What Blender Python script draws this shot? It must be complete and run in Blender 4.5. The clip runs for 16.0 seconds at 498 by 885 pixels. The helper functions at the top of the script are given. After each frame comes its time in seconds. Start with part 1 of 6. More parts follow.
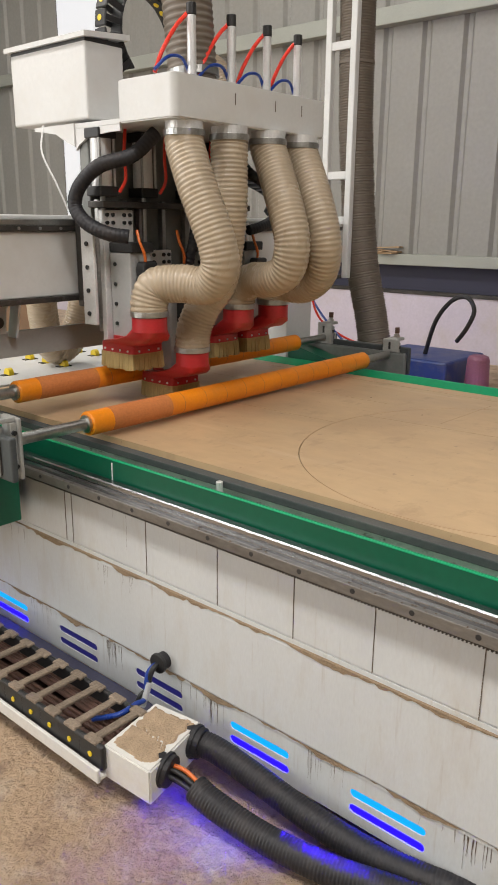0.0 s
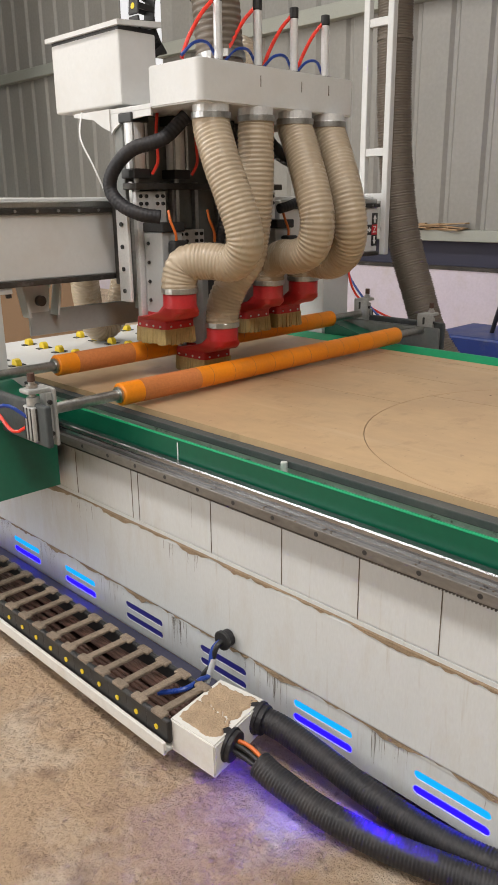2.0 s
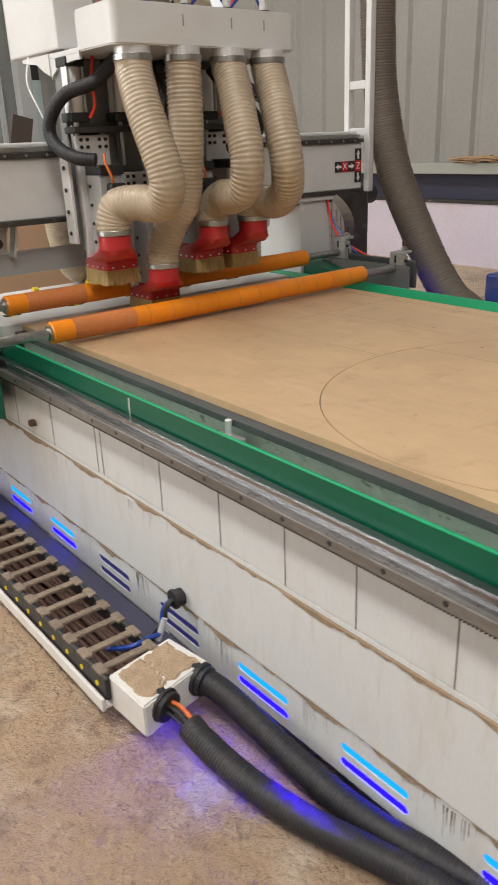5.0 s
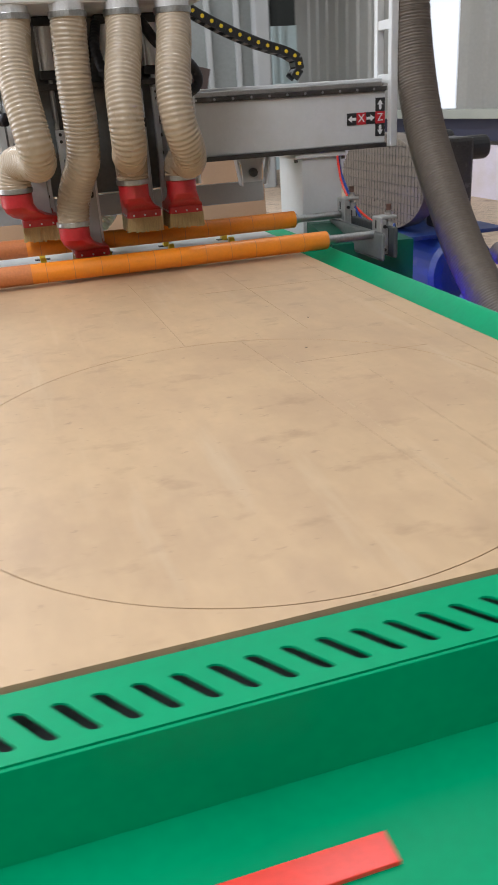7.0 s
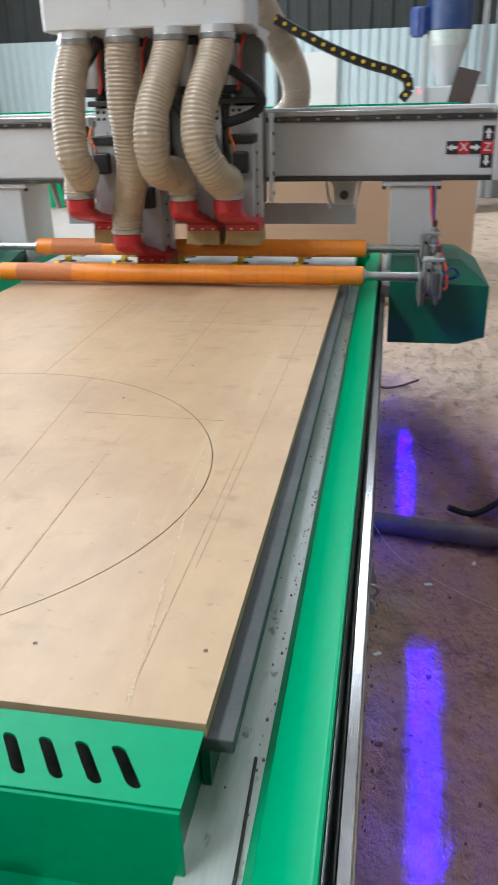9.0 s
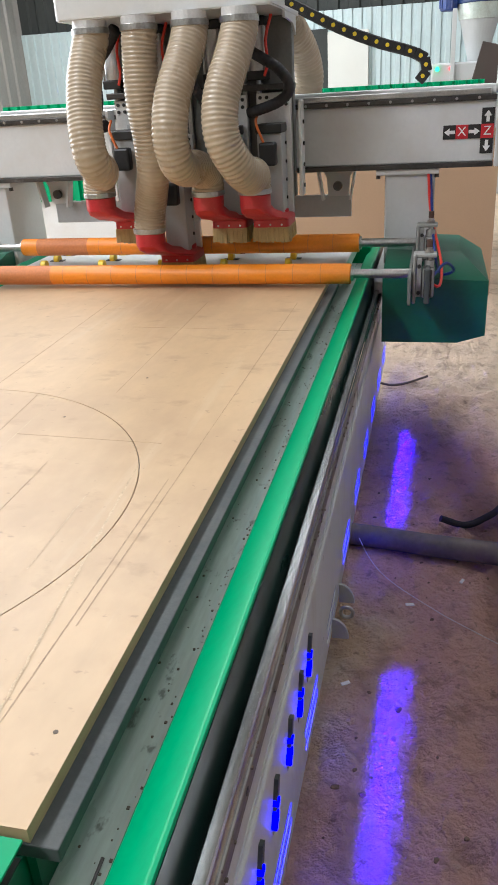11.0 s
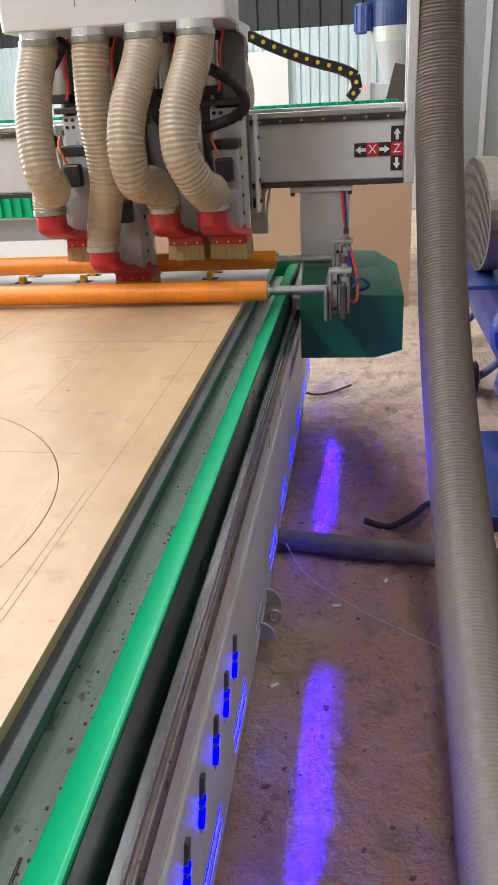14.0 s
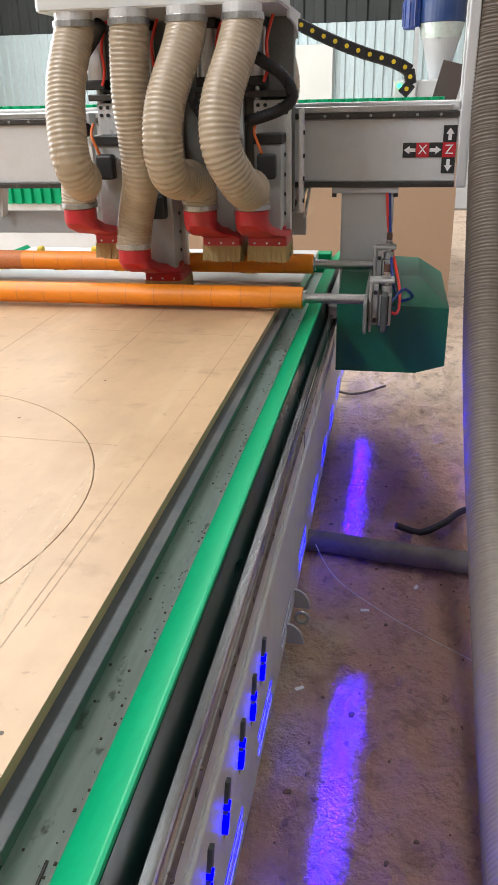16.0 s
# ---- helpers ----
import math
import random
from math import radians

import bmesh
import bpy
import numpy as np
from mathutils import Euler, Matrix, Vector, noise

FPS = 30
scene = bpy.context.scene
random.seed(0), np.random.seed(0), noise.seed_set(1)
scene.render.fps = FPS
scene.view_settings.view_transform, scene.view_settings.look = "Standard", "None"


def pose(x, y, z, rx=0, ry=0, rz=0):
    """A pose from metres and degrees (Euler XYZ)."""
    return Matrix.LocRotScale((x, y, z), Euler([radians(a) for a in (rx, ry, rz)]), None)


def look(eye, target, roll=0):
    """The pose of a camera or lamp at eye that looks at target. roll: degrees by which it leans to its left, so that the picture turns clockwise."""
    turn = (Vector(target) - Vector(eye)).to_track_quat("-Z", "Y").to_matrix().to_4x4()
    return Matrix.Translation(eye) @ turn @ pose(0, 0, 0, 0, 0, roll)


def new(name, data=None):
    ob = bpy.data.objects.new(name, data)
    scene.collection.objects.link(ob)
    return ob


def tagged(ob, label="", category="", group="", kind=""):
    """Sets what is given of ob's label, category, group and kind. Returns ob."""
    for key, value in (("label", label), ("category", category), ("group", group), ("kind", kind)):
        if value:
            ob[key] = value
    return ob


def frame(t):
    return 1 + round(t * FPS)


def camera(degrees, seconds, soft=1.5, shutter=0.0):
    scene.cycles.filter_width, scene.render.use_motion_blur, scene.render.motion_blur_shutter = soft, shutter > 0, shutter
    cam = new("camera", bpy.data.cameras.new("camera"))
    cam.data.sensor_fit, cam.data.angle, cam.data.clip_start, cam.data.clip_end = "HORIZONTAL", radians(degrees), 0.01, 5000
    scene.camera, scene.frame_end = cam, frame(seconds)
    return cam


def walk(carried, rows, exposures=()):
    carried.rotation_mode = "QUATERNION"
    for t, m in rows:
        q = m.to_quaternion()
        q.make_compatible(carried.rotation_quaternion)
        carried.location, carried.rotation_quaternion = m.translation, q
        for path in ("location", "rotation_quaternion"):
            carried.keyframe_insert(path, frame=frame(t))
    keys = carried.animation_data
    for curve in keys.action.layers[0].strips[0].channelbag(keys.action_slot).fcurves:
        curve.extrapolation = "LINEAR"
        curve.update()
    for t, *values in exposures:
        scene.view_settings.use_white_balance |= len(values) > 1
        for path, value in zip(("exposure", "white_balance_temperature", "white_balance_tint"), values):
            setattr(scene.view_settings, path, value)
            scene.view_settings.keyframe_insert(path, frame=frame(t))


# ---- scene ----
cam = camera(36.22, 16.0, soft=1.6, shutter=0.3)
# seconds, x, y, z, yaw, pitch, roll
PATH = [
    (0.0, -1.897, -0.146, 1.263, -49.11, -16.05, -0.45),
    (0.5, -1.894, -0.140, 1.271, -46.98, -17.01, -0.01),
    (1.0, -1.890, -0.134, 1.267, -45.55, -17.48, 0.06),
    (1.5, -1.901, -0.140, 1.262, -44.86, -17.36, 0.06),
    (2.0, -1.906, -0.138, 1.262, -44.74, -17.49, 0.59),
    (2.5, -1.895, -0.141, 1.272, -44.04, -17.83, 1.49),
    (3.0, -1.899, -0.140, 1.271, -43.48, -17.95, 1.23),
    (3.5, -1.901, -0.138, 1.254, -42.93, -18.08, 0.68),
    (4.0, -1.882, -0.134, 1.267, -42.63, -19.40, 1.40),
    (4.5, -1.792, -0.202, 1.265, -41.36, -20.71, 2.39),
    (5.0, -1.612, -0.292, 1.262, -38.68, -21.63, 2.15),
    (5.2, -1.532, -0.321, 1.267, -38.61, -21.86, 1.96),
    (7.3, -0.146, -0.686, 1.208, -11.38, -23.40, 0.98),
    (7.5, 0.021, -0.609, 1.162, -10.50, -21.34, -4.76),
    (8.0, 0.317, -0.648, 1.260, -1.30, -22.48, 1.10),
    (8.5, 0.618, -0.699, 1.300, 5.47, -24.21, 2.37),
    (9.0, 0.776, -0.603, 1.298, 9.94, -23.89, 1.28),
    (9.2, 0.794, -0.546, 1.324, 14.23, -24.77, -0.64),
    (11.5, 0.972, -0.428, 1.310, 12.42, -24.92, 3.42),
    (12.0, 0.967, -0.430, 1.308, 12.16, -24.68, 2.59),
    (12.5, 0.965, -0.442, 1.303, 11.72, -24.54, 2.27),
    (13.0, 0.989, -0.451, 1.302, 10.06, -24.27, 3.19),
    (13.5, 0.997, -0.460, 1.306, 8.23, -24.02, 3.31),
    (14.0, 0.996, -0.458, 1.305, 7.62, -23.97, 2.90),
    (14.5, 0.980, -0.446, 1.303, 8.09, -24.12, 1.73),
    (15.0, 0.980, -0.445, 1.310, 9.01, -24.11, 1.43),
    (15.5, 0.973, -0.435, 1.304, 9.49, -24.10, 1.44),
    (16.0, 0.965, -0.433, 1.303, 10.42, -24.32, 1.21),
]
walk(cam, [(t, pose(x, y, z, 90 + p, r, a)) for t, x, y, z, a, p, r in PATH],
     exposures=[(0.0, -0.78, 6600, 11), (5.0, -0.74, 6600, 12), (7.5, -0.46, 5750, 10), (9.0, -0.31, 5650, 8), (11.5, -0.11, 6000, 10), (13.0, -0.08, 6100, 12), (16.0, -0.05, 6150, 12)])

# how far the gantry stands along the bed, and the head along the gantry
GANTRY_Y = [(0, 1.489), (1, 1.567), (2, 1.645), (3, 1.722), (4, 1.80), (5, 1.885), (6, 1.975), (7.3, 2.06), (8, 2.10), (9, 2.12),
            (10.2, 2.122), (11.5, 2.10), (12.5, 2.085), (13, 2.075), (13.5, 2.06), (14, 2.03), (14.5, 1.995), (15, 1.96), (16, 1.884)]
HEAD_X = [(0, -.03), (7.5, -.035), (8, -.03), (8.5, -.02), (9, 0), (9.5, .033), (10.5, .12), (11.5, .205), (12, .24), (12.5, .268), (13, .285), (13.5, .30),
          (14, .314), (14.5, .325), (16, .325)]


def at_time(table, t):
    return float(np.interp(t, [a for a, _ in table], [b for _, b in table]))


# ---- light ----
world = bpy.data.worlds.new("sky")
scene.world = world
world.use_nodes = True
sky = world.node_tree.nodes.new("ShaderNodeTexSky")
sky.sky_type, sky.sun_disc, sky.sun_elevation, sky.sun_rotation = "NISHITA", False, radians(50), radians(200)
world.node_tree.links.new(sky.outputs[0], world.node_tree.nodes["Background"].inputs[0])
world.node_tree.nodes["Background"].inputs[1].default_value = 0.10


def area_lamp(name, m, sx, sy, power, colour=(1, 1, 1), spread=180):
    d = bpy.data.lights.new(name, "AREA")
    d.shape, d.size, d.size_y, d.energy, d.color, d.spread = "RECTANGLE", sx, sy, power, colour, radians(spread)
    ob = new(name, d)
    ob.matrix_world = m
    return ob


ROOF = 6.2
# roof openings out of view; the two eastern ones are added fill
SKYLIGHTS = ((-3.2, 5.6, 290), (-3.0, 10.2, 340), (0.3, 8.8, 170), (1.8, 4.2, 170), (-3.4, 0.6, 370), (-3.2, -4.4, 560), (3.4, -1.0, 45))
for sx, sy, power in SKYLIGHTS:
    area_lamp("skylight_lamp", pose(sx, sy, ROOF + 0.05), 1.0, 3.8, power, (1.0, 0.975, 0.93))
# the wide loading door in the west wall
area_lamp("door_lamp", pose(-6.45, 6.5, 2.6, 0, -90, 0), 4.6, 7.0, 700, (1.0, 0.975, 0.93))

# ---- materials ----


def material(name, base, rough=0.5, metal=0.0, scale=8.0, amount=0.12, grain=120.0, bump=0.05, dirt=None, dirt_amount=0.0, dirt_scale=3.0,
             emission=None, strength=0.0, spec=0.5, random_amount=0.0, stretch=(1, 1, 1)):
    m = bpy.data.materials.new(name)
    m.use_nodes = True
    nt = m.node_tree
    b = nt.nodes["Principled BSDF"]
    co = nt.nodes.new("ShaderNodeTexCoord")
    mp = nt.nodes.new("ShaderNodeMapping")
    mp.inputs["Scale"].default_value = stretch
    nt.links.new(co.outputs["Object"], mp.inputs[0])
    n1 = nt.nodes.new("ShaderNodeTexNoise")
    n1.inputs["Scale"].default_value, n1.inputs["Detail"].default_value = scale, 5
    n2 = nt.nodes.new("ShaderNodeTexNoise")
    n2.inputs["Scale"].default_value, n2.inputs["Detail"].default_value = grain, 3
    for n in (n1, n2):
        nt.links.new(mp.outputs[0], n.inputs["Vector"])
    add = nt.nodes.new("ShaderNodeMath")
    add.operation = "ADD"
    nt.links.new(n1.outputs[0], add.inputs[0])
    nt.links.new(n2.outputs[0], add.inputs[1])
    ramp = nt.nodes.new("ShaderNodeMapRange")
    ramp.inputs["From Min"].default_value, ramp.inputs["From Max"].default_value = 0.6, 1.4
    ramp.inputs["To Min"].default_value, ramp.inputs["To Max"].default_value = 1 - amount, 1 + amount
    nt.links.new(add.outputs[0], ramp.inputs[0])
    mul = nt.nodes.new("ShaderNodeVectorMath")
    mul.operation = "SCALE"
    mul.inputs[0].default_value = base
    nt.links.new(ramp.outputs[0], mul.inputs["Scale"])
    colour = mul.outputs[0]
    if random_amount:
        info = nt.nodes.new("ShaderNodeObjectInfo")
        rr = nt.nodes.new("ShaderNodeMapRange")
        rr.inputs["To Min"].default_value, rr.inputs["To Max"].default_value = 1 - random_amount, 1 + random_amount
        nt.links.new(info.outputs["Random"], rr.inputs[0])
        m2 = nt.nodes.new("ShaderNodeVectorMath")
        m2.operation = "SCALE"
        nt.links.new(colour, m2.inputs[0])
        nt.links.new(rr.outputs[0], m2.inputs["Scale"])
        colour = m2.outputs[0]
    if dirt:
        n3 = nt.nodes.new("ShaderNodeTexNoise")
        n3.inputs["Scale"].default_value, n3.inputs["Detail"].default_value, n3.inputs["Roughness"].default_value = dirt_scale, 8, 0.65
        nt.links.new(mp.outputs[0], n3.inputs["Vector"])
        r3 = nt.nodes.new("ShaderNodeMapRange")
        r3.inputs["From Min"].default_value, r3.inputs["From Max"].default_value = 0.48, 0.72
        r3.inputs["To Max"].default_value = dirt_amount
        nt.links.new(n3.outputs[0], r3.inputs[0])
        mix = nt.nodes.new("ShaderNodeMix")
        mix.data_type = "RGBA"
        nt.links.new(r3.outputs[0], mix.inputs["Factor"])
        nt.links.new(colour, mix.inputs["A"])
        mix.inputs["B"].default_value = (*dirt, 1)
        colour = mix.outputs["Result"]
    nt.links.new(colour, b.inputs["Base Color"])
    rv = nt.nodes.new("ShaderNodeMapRange")
    rv.inputs["To Min"].default_value, rv.inputs["To Max"].default_value = max(rough - 0.1, 0.03), min(rough + 0.1, 1)
    nt.links.new(n1.outputs[0], rv.inputs[0])
    nt.links.new(rv.outputs[0], b.inputs["Roughness"])
    b.inputs["Metallic"].default_value = metal
    b.inputs["Specular IOR Level"].default_value = spec
    if bump:
        bp = nt.nodes.new("ShaderNodeBump")
        bp.inputs["Strength"].default_value, bp.inputs["Distance"].default_value = bump, 0.01
        nt.links.new(add.outputs[0], bp.inputs["Height"])
        nt.links.new(bp.outputs[0], b.inputs["Normal"])
    if emission:
        b.inputs["Emission Color"].default_value = (*emission, 1)
        b.inputs["Emission Strength"].default_value = strength
    return m


def layer(m, scale, stretch, lo, hi, amount, colour, detail=6):
    """One more patchy film over a material: smudges, scuffs, settled dust."""
    nt = m.node_tree
    b = nt.nodes["Principled BSDF"]
    co = nt.nodes.new("ShaderNodeTexCoord")
    mp = nt.nodes.new("ShaderNodeMapping")
    mp.inputs["Scale"].default_value = stretch
    mp.inputs["Location"].default_value = (scale * 1.7, scale * 0.9, 3.1)
    nt.links.new(co.outputs["Object"], mp.inputs[0])
    n = nt.nodes.new("ShaderNodeTexNoise")
    n.inputs["Scale"].default_value, n.inputs["Detail"].default_value, n.inputs["Roughness"].default_value = scale, detail, 0.6
    nt.links.new(mp.outputs[0], n.inputs["Vector"])
    r = nt.nodes.new("ShaderNodeMapRange")
    r.inputs["From Min"].default_value, r.inputs["From Max"].default_value, r.inputs["To Max"].default_value = lo, hi, amount
    nt.links.new(n.outputs[0], r.inputs[0])
    mix = nt.nodes.new("ShaderNodeMix")
    mix.data_type = "RGBA"
    nt.links.new(r.outputs[0], mix.inputs["Factor"])
    nt.links.new(b.inputs["Base Color"].links[0].from_socket, mix.inputs["A"])
    mix.inputs["B"].default_value = (*colour, 1)
    nt.links.new(mix.outputs["Result"], b.inputs["Base Color"])


M_BOARD = material("mdf board", (0.50, 0.347, 0.20), 0.42, scale=2.2, amount=0.10, grain=18, bump=0.012, dirt=(0.37, 0.25, 0.155), dirt_amount=0.5, dirt_scale=3.0, stretch=(1.6, 0.8, 1))
layer(M_BOARD, 1.6, (1, 1.2, 1), .50, .62, .40, (0.37, 0.245, 0.145))
layer(M_BOARD, 9, (1.0, 1.5, 1), .58, .74, .45, (0.25, 0.16, 0.09))
layer(M_BOARD, 4, (3.0, 0.28, 1), .58, .72, .45, (0.58, 0.45, 0.30))
layer(M_BOARD, 34, (1, 1.4, 1), .66, .72, .5, (0.24, 0.16, 0.10), 3)
M_EDGE = material("mdf edge", (0.42, 0.28, 0.16), 0.8, scale=20, amount=0.15, grain=200)
M_PLATE = material("grey plastic", (0.065, 0.073, 0.075), 0.5, scale=10, amount=0.15, dirt=(0.15, 0.145, 0.13), dirt_amount=0.4, dirt_scale=8, spec=0.25)
M_GREEN = material("green paint", (0.003, 0.29, 0.12), 0.42, scale=4, amount=0.08, grain=60, bump=0.03, dirt=(0.012, 0.25, 0.11), dirt_amount=0.3, dirt_scale=6, spec=0.22)
M_GREEN_DARK = material("deep green paint", (0.004, 0.115, 0.062), 0.35, scale=4, amount=0.1, grain=60, bump=0.03)
M_WHITE = material("white paint", (0.63, 0.635, 0.63), 0.38, scale=3, amount=0.05, grain=80, bump=0.02, dirt=(0.50, 0.46, 0.40), dirt_amount=0.35, dirt_scale=5)
M_SIDE = material("stained white panel", (0.56, 0.58, 0.585), 0.42, scale=3, amount=0.06, grain=90, bump=0.03, dirt=(0.42, 0.37, 0.30), dirt_amount=0.5, dirt_scale=3.0, stretch=(1, 2.6, 0.8))
layer(M_SIDE, 9, (1, 7, 0.5), .60, .72, .35, (0.36, 0.30, 0.24))
M_GREYP = material("grey paint", (0.42, 0.43, 0.43), 0.4, scale=4, amount=0.06, grain=90, bump=0.02)
M_STEEL = material("bright steel", (0.46, 0.46, 0.45), 0.33, 1.0, scale=20, amount=0.2, grain=160, bump=0.04, stretch=(1, 0.2, 1))
M_STEEL_DARK = material("oiled dark steel", (0.06, 0.056, 0.053), 0.40, 0.5, scale=14, amount=0.35, grain=120, bump=0.08, dirt=(0.10, 0.08, 0.062), dirt_amount=0.5, dirt_scale=9)
layer(M_STEEL_DARK, 18, (1, 0.5, 1), .60, .70, .4, (0.26, 0.25, 0.24), 5)
M_RAIL = material("worn rail steel", (0.36, 0.37, 0.39), 0.22, 0.95, scale=10, amount=0.12, grain=140, bump=0.02, dirt=(0.05, 0.047, 0.045), dirt_amount=0.7, dirt_scale=5, stretch=(1, 0.5, 1))
M_RAIL_BRIGHT = material("polished rail steel", (0.42, 0.43, 0.44), 0.20, 0.95, scale=10, amount=0.1, grain=140, bump=0.02, dirt=(0.07, 0.065, 0.06), dirt_amount=0.6, dirt_scale=5, stretch=(1, 0.5, 1))
M_SEAT = material("worn grey rail seat steel", (0.20, 0.19, 0.175), 0.42, 0.6, scale=14, amount=0.25, grain=120, bump=0.05, dirt=(0.075, 0.06, 0.05), dirt_amount=0.6, dirt_scale=7, stretch=(1, 0.4, 1))
# shaded copy of the web green for the east side
M_WEB_SHADE = material("shaded black-green web", (0.004, 0.032, 0.026), 0.28, scale=5, amount=0.2, grain=60, bump=0.02, dirt=(0.012, 0.016, 0.015), dirt_amount=0.6, dirt_scale=5, stretch=(1, 0.5, 1))
M_BEARER = material("grey painted bearer steel", (0.17, 0.18, 0.175), 0.45, scale=8, amount=0.15, grain=90, bump=0.03, dirt=(0.28, 0.25, 0.20), dirt_amount=0.4, dirt_scale=8)
# beam green darkened for the shade on its outer face
M_WEB = material("deep green with web shade", (0.002, 0.085, 0.045), 0.35, scale=4, amount=0.1, grain=60, bump=0.02, spec=0.3)
M_ALU = material("aluminium", (0.72, 0.72, 0.72), 0.32, 0.35, scale=12, amount=0.1, grain=150, bump=0.03)
M_CHANNEL = material("dusty pale channel metal", (0.50, 0.56, 0.52), 0.30, scale=10, amount=0.15, grain=60, bump=0.03, dirt=(0.30, 0.29, 0.23), dirt_amount=0.65, dirt_scale=5, spec=0.8, stretch=(3, 0.4, 1))
M_CHANNEL.node_tree.nodes["Principled BSDF"].inputs["Coat Weight"].default_value = 0.35
layer(M_CHANNEL, 40, (1, 0.6, 1), .62, .70, .7, (0.07, 0.06, 0.045), 4)
M_ALU_DULL = material("dull grey aluminium", (0.40, 0.405, 0.39), 0.42, 0.35, scale=12, amount=0.15, grain=150, bump=0.04, dirt=(0.24, 0.22, 0.19), dirt_amount=0.4, dirt_scale=14)
M_BAR = material("dust-caked chain bar", (0.25, 0.195, 0.145), 0.95, scale=40, amount=0.35, grain=220, bump=0.6, random_amount=0.12)
M_ZINC = material("galvanised channel", (0.50, 0.56, 0.52), 0.42, 0.35, scale=10, amount=0.15, grain=60, bump=0.04, dirt=(0.25, 0.22, 0.18), dirt_amount=0.5, dirt_scale=12)
M_BLACK = material("black plastic", (0.018, 0.018, 0.019), 0.45, scale=20, amount=0.3, grain=140)
M_CONDUIT = material("dusty black conduit", (0.013, 0.0125, 0.016), 0.55, scale=10, amount=0.3, dirt=(0.07, 0.055, 0.048), dirt_amount=0.3, dirt_scale=14)
M_PIPE = material("dusty grey pipe plastic", (0.10, 0.09, 0.085), 0.6, scale=8, amount=0.25, grain=60, bump=0.05, dirt=(0.26, 0.205, 0.16), dirt_amount=0.7, dirt_scale=6)
M_HOSE = material("beige spiral hose", (0.40, 0.322, 0.23), 0.28, scale=6, amount=0.12, grain=40, bump=0.02, dirt=(0.36, 0.28, 0.19), dirt_amount=0.5, dirt_scale=5)
M_HOSE_GREY = material("dusty grey spiral hose", (0.165, 0.136, 0.108), 0.5, scale=5, amount=0.15, grain=40, bump=0.02, dirt=(0.15, 0.122, 0.095), dirt_amount=0.5, dirt_scale=4)
M_RED = material("red plastic", (0.46, 0.018, 0.024), 0.42, scale=10, amount=0.12, dirt=(0.42, 0.10, 0.07), dirt_amount=0.3, dirt_scale=9)
M_BRISTLE = material("straw bristle", (0.42, 0.31, 0.13), 0.7, scale=30, amount=0.3, grain=260, bump=0.2, stretch=(6, 6, 0.6))
M_ORANGE = material("orange rubber", (0.86, 0.26, 0.006), 0.45, scale=5, amount=0.08, dirt=(0.50, 0.18, 0.05), dirt_amount=0.45, dirt_scale=4)
M_ORANGE_WORN = material("worn orange rubber", (0.55, 0.185, 0.055), 0.6, scale=8, amount=0.15)
M_YELLOW = material("yellow plastic", (0.75, 0.55, 0.02), 0.4)
M_TUBE_RED = material("red air tube", (0.80, 0.05, 0.03), 0.3)
M_TUBE_BLUE = material("blue air tube", (0.015, 0.05, 0.28), 0.3)
M_COPPER = material("orange wire", (0.70, 0.16, 0.03), 0.4)
M_WIRE = material("dusty red-brown cable", (0.085, 0.042, 0.03), 0.6, scale=20, amount=0.4)
M_BLUE = material("blue machine paint", (0.013, 0.04, 0.19), 0.4, scale=5, amount=0.15, dirt=(0.20, 0.18, 0.16), dirt_amount=0.4, dirt_scale=6)
M_NAVY = material("navy drum paint", (0.008, 0.028, 0.105), 0.4, scale=5, amount=0.15, dirt=(0.12, 0.13, 0.15), dirt_amount=0.3, dirt_scale=4)
M_BOX = material("cream cover", (0.66, 0.65, 0.62), 0.45, scale=5, amount=0.06, dirt=(0.45, 0.36, 0.25), dirt_amount=0.35, dirt_scale=10)
M_DUST = material("sawdust", (0.40, 0.29, 0.19), 0.95, scale=30, amount=0.25, grain=240, bump=0.6)
M_DUSTLINE = material("brown dust line", (0.27, 0.195, 0.125), 0.95, scale=25, amount=0.3, grain=220, bump=0.5)
M_STAIN = material("dark run stain", (0.115, 0.085, 0.06), 0.7, scale=40, amount=0.4, grain=160)
M_CREAM = material("off-white door paint", (0.60, 0.61, 0.57), 0.5, scale=2, amount=0.06)
M_BROWN = material("dark brown board", (0.075, 0.05, 0.045), 0.5, scale=4, amount=0.2)
M_DRUM = material("dusky pink plastic", (0.26, 0.10, 0.16), 0.5, scale=8, amount=0.2)
M_CLOD = material("trodden sawdust", (0.19, 0.125, 0.085), 0.95, scale=20, amount=0.3, grain=180, bump=0.4)
M_CARD = material("brown fibreboard", (0.41, 0.27, 0.165), 0.75, scale=2, amount=0.05, grain=120)
M_WALL = material("grey steel cladding", (0.285, 0.277, 0.257), 0.5, 0.1, scale=1.5, amount=0.10, grain=25, bump=0.02, dirt=(0.27, 0.255, 0.22), dirt_amount=0.4, dirt_scale=1.2)
M_PURLIN = material("galvanised purlin", (0.36, 0.37, 0.33), 0.55, 0.2, scale=3, amount=0.12)
# lilac in the base stands for blue led light on the plinth
M_MASON = material("pale plaster with led tint", (0.62, 0.565, 0.65), 0.8, scale=2, amount=0.08, grain=40, bump=0.1, dirt=(0.50, 0.43, 0.33), dirt_amount=0.5, dirt_scale=1.6)
M_PARTITION = material("grey partition sheet", (0.24, 0.255, 0.25), 0.5, scale=1.5, amount=0.12, grain=25, bump=0.02, dirt=(0.17, 0.18, 0.175), dirt_amount=0.5, dirt_scale=1.5)
M_CLAD = material("pale blue cladding", (0.46, 0.555, 0.565), 0.5, scale=1.5, amount=0.06, grain=20)
